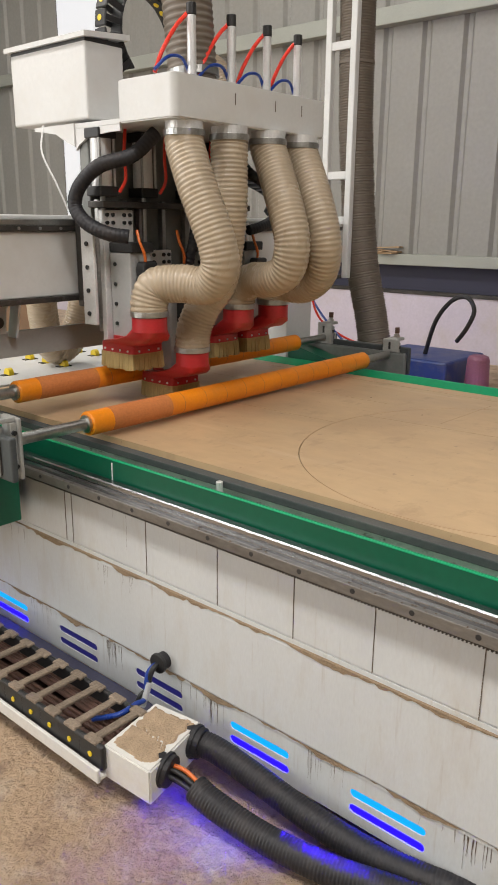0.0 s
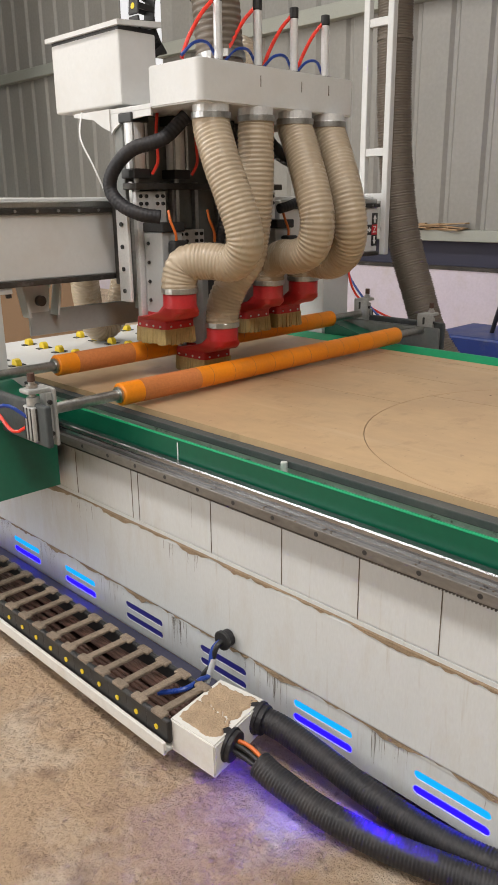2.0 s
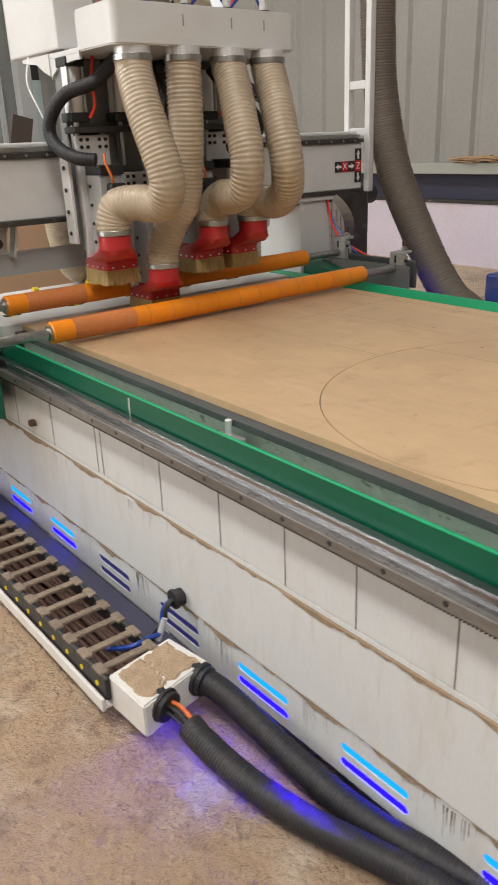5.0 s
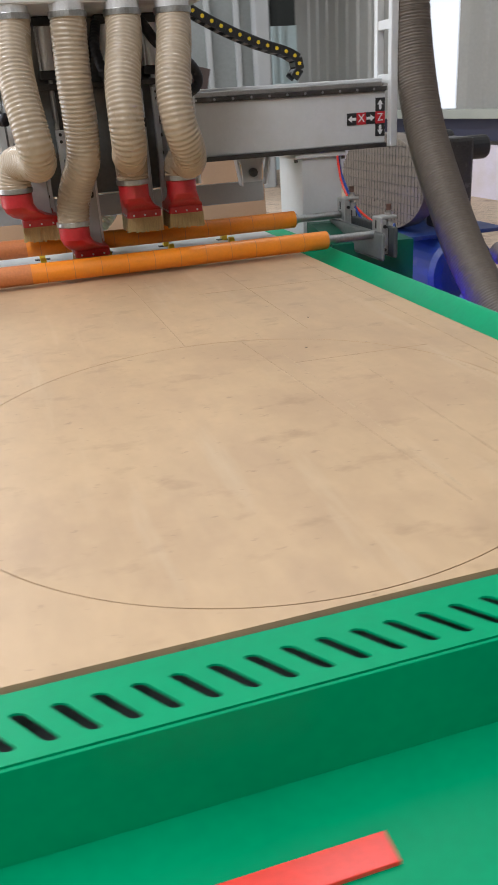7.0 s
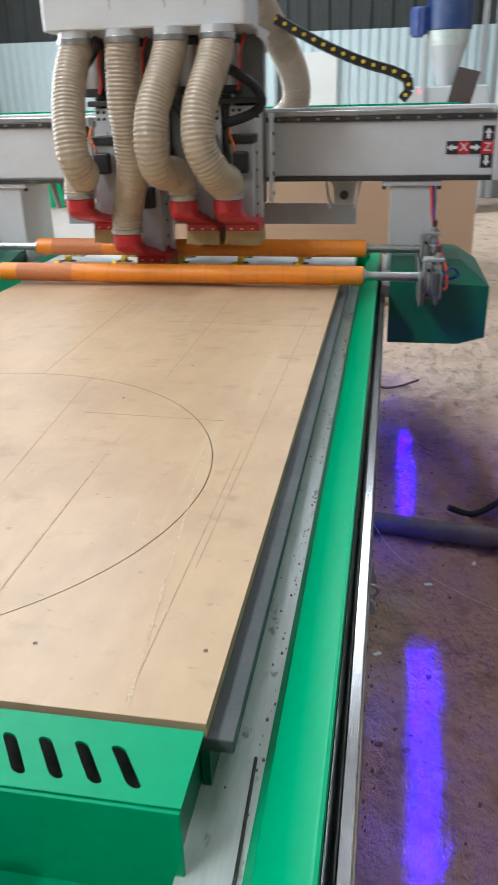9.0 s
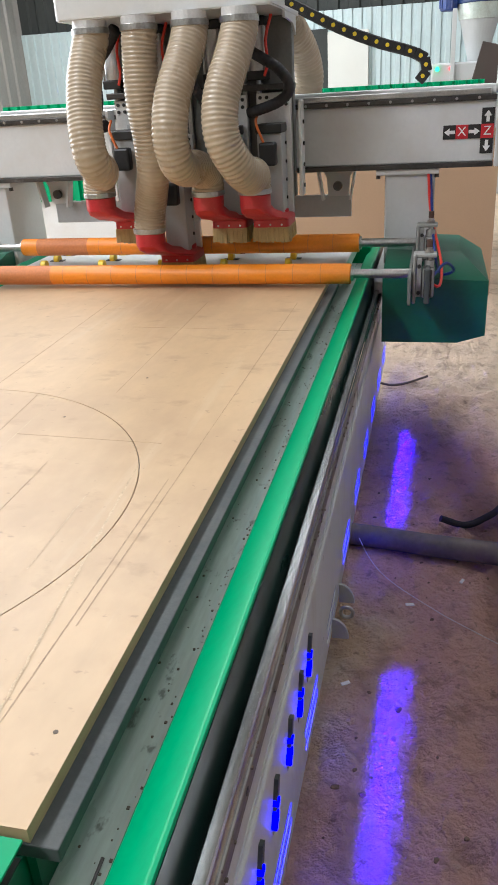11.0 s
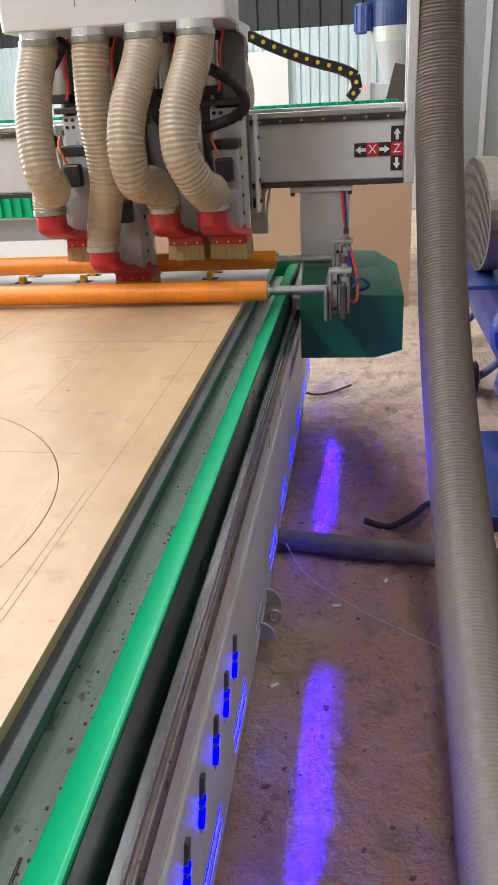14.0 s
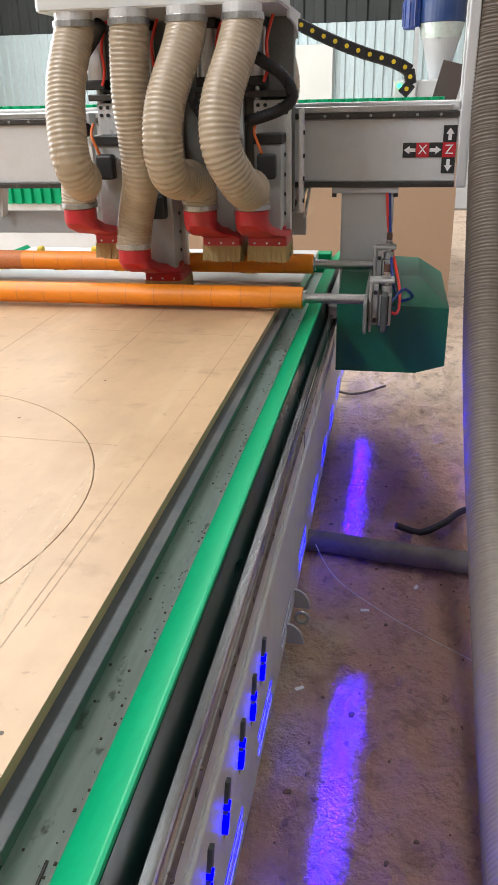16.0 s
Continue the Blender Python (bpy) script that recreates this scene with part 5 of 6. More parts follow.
# its foot lies still on the floor while the mast carries its upper end along: x, y, z with the gantry at 2.03,
# and the share of the gantry's travel that each point follows
DUCT_REST = 2.03
DUCT = [(1.252, 2.48, 1.70, 1.0), (1.256, 2.46, 1.45, 1.0), (1.261, 2.36, 1.13, 0.88), (1.265, 2.19, 0.87, 0.68), (1.268, 1.96, 0.60, 0.40),
        (1.274, 1.65, 0.365, 0.22), (1.279, 1.28, 0.18, 0.08), (1.266, 0.82, 0.098, 0.0), (1.250, 0.45, 0.083, 0.0), (1.225, 0.10, 0.081, 0.0), (1.215, -0.2, 0.081, 0.0)]
DUCT_N = 60
upper_duct = part("upper_hose", tube([(1.22, 0.46, 4.4), (1.23, 0.46, 3.0), (1.245, 0.46, 2.2), (1.252, 0.45, 1.68)], 0.0740, 26, ridge=0.0062, pitch=0.0112, shape=(0, 0.12, 1, 0.12)), M_HOSE_GREY, duct, "dusty grey ribbed hose strapped to the mast", smooth=True)
for z, x, y in ((2.55, 1.239, 0.46), (1.95, 1.249, 0.456)):
    strap = part("mast_strap", cyl((x, y, z), (x, y, z + 0.012), 0.081, seg=28), M_HOSE_GREY, upper_duct, "dusty strap round the hose")


def hose_length_mesh():
    """One short length of ribbed hose along its own z."""
    _, total = spline([p[:3] for p in DUCT], 200)
    pitch = total / DUCT_N / 5  # five ribs to a length, and one shared with the next
    half = 3.003 * pitch
    bm = tube([(0, 0, -half), (0, 0, -half / 3), (0, 0, half / 3), (0, 0, half)], 0.0740, 28, ridge=0.0062, pitch=pitch, caps=False, shape=(0, 0.12, 1, 0.12))
    me = bpy.data.meshes.new("hose_length")
    bm.normal_update()
    bm.to_mesh(me)
    bm.free()
    me.shade_smooth()
    me.materials.append(M_HOSE_GREY)
    return me


def duct_poses(gy):
    """Where each length of the hose stands when the gantry stands at gy."""
    pts = [(x, y + w * (gy - DUCT_REST), z) for x, y, z, w in DUCT]
    line, _ = spline(pts, 2 * DUCT_N)
    out = []
    for i in range(DUCT_N):
        c = line[2 * i + 1]
        d = (line[2 * i + 2] - line[2 * i]).normalized()
        s = Vector((1, 0, 0))
        s = (s - d * s.dot(d)).normalized()
        u = d.cross(s)
        m = Matrix(((*s, 0), (*u, 0), (*d, 0), (0, 0, 0, 1))).transposed()
        m.translation = c
        out.append(m)
    return out


length_mesh = hose_length_mesh()
duct_lengths = []
for i in range(DUCT_N):
    ob = new("hose_length", length_mesh)
    ob.parent = duct
    duct_lengths.append(ob)

# ---- cable tray beside the bed ----
tray = thing("cable_tray", "white cable tray with a dusty black cable chain beside the bed", "cable tray")
part("tray_base", box(-1.035, -0.862, 1.03, 3.3, 0.066, 0.072), M_BOX, tray, "pale sheet metal tray")
part("tray_lip", box(-1.039, -1.030, 1.03, 3.3, 0.060, 0.094, 0.002), M_BOX, tray, "pale folded tray lip")
# tray wall darkened with the gap's shade colour
part("tray_back", box(-0.866, -0.862, 1.07, 3.3, 0.066, 0.128, 0.001), M_RECESS, tray, "thin tray wall, coloured dark for the shade behind it")
# added strip, coloured dark for the shaded gap beside the bed
part("gap_shade_strip", box(-0.861, -0.757, 1.07, 3.3, 0.050, 0.056), M_RECESS, tray, "added dark strip for the shaded gap between tray and bed")
for y in (1.2, 1.9, 2.6):
    part("tray_bracket", box(-0.99, -0.70, y, y + 0.04, 0.0, 0.049, 0.003), M_GREYP, tray, "grey tray bracket")
part("tray_dust", box(-1.025, -0.868, 1.05, 3.2, 0.072, 0.080), M_WIRE, tray, "dark dust in the tray")
tc = thing("tray_chain", "black cable chain with dusty tan cross bars lying in a tray", "cable chain")
rw = random.Random(9)
for k in range(9):
    x = -1.0 + 0.0135 * k
    wire = tube([(x + rw.uniform(-.006, .006), 1.08 + i * 0.35, 0.108 + rw.uniform(-.012, .012)) for i in range(7)], 0.007, 7, steps=30)
    part("wire", wire, M_WIRE, tc, "dusty brown cable inside the chain")
for i in range(28):
    y = 1.07 + i * 0.077
    link = part("chain_link", box(-1.025, -1.011, y - 0.043, y + 0.043, 0.084, 0.146, 0.006, 2), M_BLACK, tc, "black plastic chain link" if i == 0 else "")
    part("inner_plate", box(-0.884, -0.870, y - 0.043, y + 0.043, 0.084, 0.146, 0.006, 2), M_BLACK, link)
    bar = bmesh.new()
    box(-1.018, -0.877, y - 0.0105, y + 0.0105, 0.140, 0.149, 0.003, 2, bm=bar)
    for x in (-1.014, -0.881):
        box(x - 0.012, x + 0.012, y - 0.022, y + 0.022, 0.140, 0.150, 0.004, 2, bm=bar)
    part("cross_bar", bar, M_BAR, link, "cross bar caked with tan sawdust" if i == 0 else "")
    part("chain_pin", cyl((-1.0255, y, 0.113), (-1.028, y, 0.113), 0.0065, seg=14), M_YELLOW, link, "yellow pin" if i == 0 else "")
# junction box at the end of the tray
jb = thing("junction_box", "cream cable junction box topped with sawdust at the tray end", "junction box")
jp = [(-1.013, 1.037), (-1.006, 0.892), (-0.811, 0.93), (-0.829, 1.066)]
body = extrude_profile(jp, "z", 0.060, 0.146)
bmesh.ops.bevel(body, geom=body.edges[:], offset=0.004, segments=2, affect="EDGES")
part("box_body", body, M_BOX, jb, "cream sheet metal cover")


def dust_cake(poly, z, n=52, seed=2):
    """A thin uneven layer of sawdust inside a four-sided outline."""
    bm = bmesh.new()
    q = [Vector((x, y, 0)) for x, y in poly]
    g = []
    for i in range(n + 1):
        row = []
        for j in range(n + 1):
            u, v = 0.04 + 0.92 * i / n, 0.04 + 0.92 * j / n
            c = q[0].lerp(q[1], u).lerp(q[3].lerp(q[2], u), v)
            e = min(i, j, n - i, n - j)
            h = -0.002 if e == 0 else 0.003 + 0.004 * (noise.noise(Vector((c.x * 40, c.y * 40, seed))) + 0.3)
            wave = 0.09 * noise.noise(Vector((u * 4, 1, seed))) + 0.05 * noise.noise(Vector((u * 14, 5, seed)))
            if abs(v - 0.46 - wave + 0.12 * (u - 0.5)) < 0.012 + 0.035 * abs(noise.noise(Vector((u * 6, 9, seed)))):
                h = -0.001
            if min(u, v, 1 - u, 1 - v) < 0.10 + 0.08 * noise.noise(Vector((c.x * 45, c.y * 45, 7))):
                h = -0.002
            row.append(bm.verts.new((c.x, c.y, z + h)))
        g.append(row)
    for a, b in zip(g, g[1:]):
        for j in range(n):
            bm.faces.new((a[j], b[j], b[j + 1], a[j + 1]))
    bmesh.ops.recalc_face_normals(bm, faces=bm.faces[:])
    return bm


part("sawdust_cake", dust_cake(jp, 0.146), M_DUST, jb, "sawdust layer on the lid", smooth=True)
part("foot", box(-0.93, -0.86, 0.98, 1.03, 0.0, 0.062, 0.003), M_BLACK, jb)
hose_a = [(-0.950, 0.915, 0.112), (-0.935, 0.86, 0.105), (-0.932, 0.78, 0.085), (-0.915, 0.66, 0.062), (-0.885, 0.52, 0.052), (-0.84, 0.38, 0.05), (-0.80, 0.22, 0.05), (-0.80, -0.05, 0.05), (-0.84, -0.4, 0.05), (-0.9, -1.0, 0.05)]
hose_b = [(-0.840, 0.935, 0.112), (-0.822, 0.87, 0.105), (-0.812, 0.76, 0.085), (-0.806, 0.62, 0.062), (-0.795, 0.46, 0.05), (-0.765, 0.30, 0.05), (-0.72, 0.12, 0.05), (-0.68, -0.1, 0.05), (-0.66, -0.4, 0.05)]
for line, lab in ((hose_a, "black ribbed conduit with orange wires at its mouth"), (hose_b, "black ribbed conduit beside the bed")):
    cd = thing("floor_conduit", lab, "conduit", "conduits at the junction box")
    s = 3 if line is hose_a else 0
    part("ribbed_conduit", tube(([Vector(line[1]).lerp(Vector(line[2]), .4)] if s else []) + line[2 if s else 0:], 0.0285, 18, ridge=0.0018, pitch=0.0075), M_CONDUIT, cd, "dusty black ribbed conduit", smooth=True)
    p, q = Vector(line[0]), Vector(line[1])
    part("gland", cyl(p - (q - p) * 0.25, p + (q - p) * 0.45, 0.036, seg=22, bev=0.003), M_CONDUIT, cd, "black conduit gland")
    part("gland_ring", cyl(p + (q - p) * 0.1, p + (q - p) * 0.25, 0.040, seg=22, bev=0.002), M_CONDUIT, cd)
    if s:
        for k in range(6):
            a = k * 1.05
            o = Vector((0.012 * math.cos(a), 0, 0.012 * math.sin(a)))
            part("wire", tube([p + o, q + o * 1.2, Vector(line[2]) + o * 0.6], 0.005, 8), M_COPPER if k == 1 else M_BLACK, cd, "orange wire" if k == 1 else "")
lead = thing("panel_lead", "black and blue leads plugged into the side panel", "cable")
gx, gy, gz = -S, 1.108, 0.212
part("panel_socket", cyl((gx + 0.003, gy, gz), (gx - 0.03, gy, gz), 0.022, seg=20, bev=0.003), M_CONDUIT, lead, "black round socket")
part("socket_mouth", cyl((gx - 0.024, gy, gz), (gx - 0.034, gy, gz), 0.026, seg=20, bev=0.002), M_BLACK, lead)
part("black_lead", tube([(gx - 0.02, gy, gz), (gx - 0.05, gy, gz - 0.01), (gx - 0.06, gy + 0.01, gz - 0.06), (gx - 0.075, gy + 0.02, 0.13), (gx - 0.09, gy + 0.03, 0.09)], 0.007, 10), M_BLACK, lead, "black lead")
part("blue_lead", tube([(gx - 0.02, gy + .005, gz), (gx - 0.055, gy + 0.01, gz - 0.02), (gx - 0.075, gy + 0.0, gz - 0.075), (gx - 0.11, gy - 0.005, 0.14), (gx - 0.16, gy, 0.135), (gx - 0.20, gy + 0.05, 0.12)], 0.0065, 10), M_TUBE_BLUE, lead, "blue lead")
part("white_tie", tube([(gx - 0.060, gy, gz - 0.04), (gx - 0.085, gy, gz - 0.095)], 0.008, 10, steps=4), M_GREYP, lead, "white wrap on the leads")

# ---- aisle beside the bed ----
fp = thing("floor_pipe", "dusty dark plastic pipe lying across the aisle", "pipe")
part("pipe", tube([(0.60, 1.615, 0.045), (0.80, 1.60, 0.042), (1.0, 1.575, 0.039), (1.25, 1.55, 0.038), (1.6, 1.51, 0.038), (2.1, 1.45, 0.038)], 0.034, 16), M_PIPE, fp, "dusty dark pipe", smooth=True)
fc = thing("floor_cable", "thin black cable lying on the sawdust", "cable")
part("cable", tube([(1.02, 1.72, 0.05), (1.10, 1.74, 0.02), (1.18, 1.80, 0.03), (1.26, 1.90, 0.03), (1.5, 2.0, 0.03)], 0.011, 10), M_CONDUIT, fc)
clods = bmesh.new()
rc = random.Random(12)
for k in range(150):
    x, y = 0.80 + 0.85 * rc.random() ** 0.8, rc.uniform(0.0, 2.35)
    r = 0.0025 + 0.006 * rc.random() ** 4
    h0 = 0.006 + 0.012 * noise.noise(Vector((x * 1.7, y * 1.7, 3)))
    own = bmesh.new()
    bmesh.ops.create_icosphere(own, subdivisions=1, radius=r, matrix=pose(x, y, h0, 0, 0, rc.uniform(0, 90)) @ Matrix.Diagonal((1.3, 0.9, 0.6, 1)))
    for v in own.verts:
        v.co += Vector((rc.uniform(-1, 1), rc.uniform(-1, 1), rc.uniform(-1, 1))) * r * 0.25
    join(clods, own)
tagged(part("sawdust_clods", clods, M_CLOD), "small dark clods of trodden sawdust on the floor", "sawdust", kind="stuff")
for y, r in ((1.27, 0.05), (1.12, 0.045)):
    lg = thing("lifting_lug", "pale curved metal lug at the foot of the bed", "lug", "lugs along the bed")
    pr = [(S + 0.0, 0.03)] + [(S + 0.042 * math.sin(q), 0.03 + 0.058 * math.cos(q)) for q in [k / 8 * math.pi / 2 for k in range(9)]]
    part("lug_plate", extrude_profile(pr, "y", y, y + 0.008), M_GREYP, lg)
ring = thing("eye_ring", "small steel eye on the foot of the bed", "ring")
rb = bmesh.new()
tube([(S + 0.03 + 0.016 * math.cos(a), 1.19, 0.06 + 0.016 * math.sin(a)) for a in [k / 12 * 2 * math.pi for k in range(13)]], 0.005, 8, steps=24, bm=rb)
part("eye", rb, M_STEEL, ring)
for x, y, a in ((0.94, 1.31, 20), (1.08, 1.44, 70), (0.80, 0.98, 40), (1.3, 0.9, 10)):
    ch = thing("paper_scrap", "small white scrap lying in the sawdust", "scrap", "scraps on the floor", x=x, y=y, z=0.012)
    sc = box(-0.012, 0.012, -0.004, 0.004, 0, 0.003)
    sc.transform(pose(0, 0, 0, 15, 8, a))
    part("scrap", sc, M_LABEL_W, ch)

th = thing("white_thread", "long pale thread lying across the sawdust", "thread")
part("thread", tube([(0.765, 1.60, 0.055), (0.82, 1.48, 0.035), (0.885, 1.397, 0.022), (1.014, 1.277, 0.022), (1.10, 1.21, 0.024), (1.21, 1.13, 0.026)], 0.0009, 6), M_LABEL_W, th)
th = thing("dark_twig", "thin dark curved strip lying on the pale sawdust", "strip")
part("strip", tube([(0.74, 2.995, 0.02), (0.80, 2.985, 0.014), (0.87, 3.02, 0.014), (0.96, 3.10, 0.02)], 0.006, 6), M_BROWN, th)


def crumpled_film(n=16):
    """A thin creased sheet of clear plastic."""
    bm = bmesh.new()
    g = []
    for i in range(n + 1):
        row = []
        for j in range(n + 1):
            u, v = i / n - 0.5, j / n - 0.5
            h = 0.010 + 0.012 * abs(noise.noise(Vector((u * 5, v * 6, 4)))) + 0.006 * abs(noise.noise(Vector((u * 13, v * 15, 9))))
            row.append(bm.verts.new((0.09 * u * (1 + 0.5 * noise.noise(Vector((v * 3, 2, 1)))), 0.075 * v * (1 + 0.6 * noise.noise(Vector((u * 3, 7, 1)))), h)))
        g.append(row)
    for a, b in zip(g, g[1:]):
        for j in range(n):
            bm.faces.new((a[j], b[j], b[j + 1], a[j + 1]))
    return bm


M_FILM = material("clear plastic film", (0.85, 0.85, 0.88), 0.15, scale=30, amount=0.05, bump=0.3, grain=60)
M_FILM.node_tree.nodes["Principled BSDF"].inputs["Alpha"].default_value = 0.13
fm = thing("plastic_film", "crumpled scrap of clear plastic film on the floor", "plastic scrap", x=-0.975, y=0.735, z=0.0)
part("film", crumpled_film(), M_FILM, fm)

# ---- compressor and vacuum pump ----
cp = thing("air_compressor", "dusty blue wheeled air compressor with a mesh belt guard", "compressor")
part("tank", cyl((1.74, 2.75, 0.36), (1.74, 4.0, 0.36), 0.19, seg=32, bev=0.05), M_BLUE, cp, "blue pressure tank")
part("motor_deck", box(1.44, 2.02, 2.85, 3.9, 0.535, 0.555, 0.004), M_BLUE, cp)
gd = bmesh.new()
extrude_profile([(3.3 + 0.50 * math.cos(a), 0.79 + 0.245 * math.sin(a)) for a in [k / 40 * 2 * math.pi for k in range(40)]], "x", 1.52, 1.60, bm=gd)
part("belt_guard", gd, M_HOSE_GREY, cp, "dusty grey belt guard with wire mesh")
for k in range(30):
    y = 2.79 + k * 0.035
    hz = 0.24 * math.sqrt(max(0, 1 - ((y - 3.3) / 0.50) ** 2))
    if hz > 0.03:
        part("guard_wire", cyl((1.514, y, 0.79 - hz), (1.514, y, 0.79 + hz), 0.0015, seg=6), M_STEEL_DARK, cp)
for k in range(11):
    z = 0.56 + k * 0.046
    hy = 0.49 * math.sqrt(max(0, 1 - ((z - 0.79) / 0.245) ** 2))
    part("guard_wire", cyl((1.512, 3.3 - hy, z), (1.512, 3.3 + hy, z), 0.0015, seg=6), M_STEEL_DARK, cp)
for y in (3.05, 3.9):
    w = part("wheel", cyl((1.50, y, 0.075), (1.55, y, 0.075), 0.075, seg=24, bev=0.01), M_BLACK, cp, "black rubber wheel")
    part("hub", cyl((1.49, y, 0.075), (1.56, y, 0.075), 0.03, seg=16), M_GREYP, w)
    part("axle_leg", tube([(1.55, y, 0.075), (1.62, y, 0.13), (1.68, y, 0.22)], 0.018, 10), M_BLUE, cp)
for y, z in ((2.95, 1.0), (3.3, 1.02)):
    hd = part("cylinder_head", box(1.72, 1.88, y, y + 0.2, z - 0.45, z, 0.02), M_STEEL_DARK, cp)
    part("air_filter", cyl((1.88, y + 0.1, z - 0.06), (2.0, y + 0.1, z - 0.06), 0.06, seg=20, bev=0.01), M_BLACK, hd, "black round air filter")
vp = thing("vacuum_pump", "blue vacuum pump with a grey suction pipe on the floor", "pump")
part("pump_base", box(1.42, 1.95, 1.75, 2.45, 0.0, 0.06, 0.006), M_BLUE, vp)
part("pump_body", cyl((1.66, 1.82, 0.26), (1.66, 2.12, 0.26), 0.17, seg=32, bev=0.02), M_BLUE, vp, "blue pump casing")
part("pump_motor", cyl((1.66, 2.12, 0.26), (1.66, 2.5, 0.26), 0.13, seg=28, bev=0.02), M_BLUE, vp, "finned blue motor")
for k in range(16):
    a = k / 16 * 2 * math.pi
    c = Vector((1.66 + 0.135 * math.cos(a), 0, 0.26 + 0.135 * math.sin(a)))
    part("fin", cyl((c.x, 2.15, c.z), (c.x, 2.45, c.z), 0.006, seg=6), M_BLUE, vp)
fl = part("flange", cyl((1.56, 1.96, 0.42), (1.56, 1.96, 0.455), 0.085, seg=28, bev=0.004), M_BLUE, vp, "blue flange")
part("flange_neck", cyl((1.56, 1.96, 0.36), (1.56, 1.96, 0.43), 0.05, seg=24), M_BLUE, fl)
for k in range(6):
    a = k / 6 * 2 * math.pi
    part("flange_bolt", cyl((1.56 + 0.07 * math.cos(a), 1.96 + 0.07 * math.sin(a), 0.455), (1.56 + 0.07 * math.cos(a), 1.96 + 0.07 * math.sin(a), 0.468), 0.009, seg=6), M_STEEL, fl)
part("suction_pipe", tube([(1.47, 2.12, 0.60), (1.56, 2.1, 0.55), (1.75, 2.05, 0.42), (1.98, 2.0, 0.26)], 0.04, 16), M_HOSE_GREY, vp, "dusty grey pipe", smooth=True)
part("cable", tube([(1.50, 1.80, 0.38), (1.46, 1.74, 0.30), (1.47, 1.72, 0.18), (1.52, 1.74, 0.06)], 0.008, 8), M_BLACK, vp)
hv = thing("hand_valve", "blue steel trough with a looped black hose near the wall", "hose unit")
part("trough", box(3.6, 4.3, 2.55, 3.3, 0.0, 0.22, 0.02), M_BLUE, hv, "blue steel trough")
part("looped_hose", tube([(3.9, 2.9, 0.22), (3.85, 2.8, 0.50), (3.8, 2.65, 0.68), (3.8, 2.52, 0.72), (3.8, 2.45, 0.62), (3.8, 2.5, 0.48), (3.85, 2.6, 0.36)], 0.018, 10), M_BLACK, hv, "black looped hose")
part("pink_drum", cyl((3.85, 2.40, 0.0), (3.85, 2.40, 0.27), 0.10, 0.085, seg=24, bev=0.03), M_DRUM, hv, "dusky pink drum")
dp = thing("debris_pile", "small pile of dark offcuts on the wall ledge", "debris")
rp = random.Random(4)
for k in range(14):
    bx = box(-0.05, 0.05, -0.16, 0.16, 0, 0.012)
    bx.transform(pose(4.93 + rp.uniform(-.02, .02), 4.25 + rp.uniform(-.35, .35), 0.986 + k * 0.004, rp.uniform(-5, 5), rp.uniform(-4, 4), rp.uniform(-20, 20)))
    part("offcut", bx, M_EDGE, dp)

# ---- behind the gantry ----
for k, (x0, x1, y, h, lean) in enumerate(((-0.35, 1.33, 4.72, 1.02, 4), (-1.0, 0.25, 4.95, 1.05, 5))):
    st = thing("standing_board", "large brown fibreboard leaning upright on the floor", "board", "boards behind the gantry", x=x0, y=y, z=0)
    bb = box(0, x1 - x0, 0, 0.018, 0, h, 0.001)
    bb.transform(pose(0, 0, 0, -lean, 0, 0))
    part("panel", bb, M_CARD, st)
bs = thing("board_rest", "stack of brown fibreboards standing behind the gantry", "board stack", x=-0.6, y=5.06, z=0)
part("stack", box(-0.5, 1.9, 0.02, 0.32, 0, 1.0, 0.003), M_CARD, bs)
gm = thing("green_machine", "green ribbed steel casing of another machine farther back", "machine")
prof = []
for i in range(43):
    s = -2.6 + i * 0.09
    prof += [(s, 5.9), (s + 0.045, 5.9), (s + 0.055, 5.93), (s + 0.08, 5.93)]
prof += [(1.27, 5.9), (1.27, 6.5), (-2.6, 6.5)]
part("casing", extrude_profile(prof, "z", 0.52, 1.285), M_GREEN, gm, "green ribbed casing")
part("base", box(-2.5, 1.3, 5.95, 6.45, 0, 0.52, 0.01), M_WHITE, gm, "white machine base")
part("post", box(-0.02, 0.06, 6.0, 6.08, 1.285, 1.48, 0.01), M_GREYP, gm)
cy = thing("dust_collector", "blue cyclone dust collector with a galvanised cone", "dust collector")
part("barrel", cyl((1.37, 10.0, 2.06), (1.37, 10.0, 2.62), 0.27, seg=36, bev=0.01), M_NAVY, cy, "dark blue cyclone barrel")
part("dome", cyl((1.37, 10.0, 2.62), (1.37, 10.0, 2.95), 0.25, 0.14, seg=36, bev=0.02), M_ZINC, cy, "galvanised dome")
part("collar", cyl((1.37, 10.0, 1.90), (1.37, 10.0, 2.06), 0.23, 0.26, seg=36), M_ZINC, cy, "galvanised collar")
part("cone", cyl((1.37, 10.0, 1.45), (1.37, 10.0, 1.90), 0.10, 0.22, seg=36), M_GREYP, cy, "grey cone")
part("motor", cyl((1.02, 9.95, 2.0), (1.02, 9.95, 2.32), 0.10, seg=20, bev=0.02), M_BLUE, cy, "blue motor")
for k in range(10):
    a = k / 10 * 2 * math.pi
    part("fin", cyl((1.02 + 0.104 * math.cos(a), 9.95 + 0.104 * math.sin(a), 2.03), (1.02 + 0.104 * math.cos(a), 9.95 + 0.104 * math.sin(a), 2.29), 0.01, seg=6), M_BLUE, cy)
part("bin", box(0.85, 1.85, 9.6, 10.4, 0.0, 1.46, 0.02), M_GREYP, cy, "grey collecting bin")
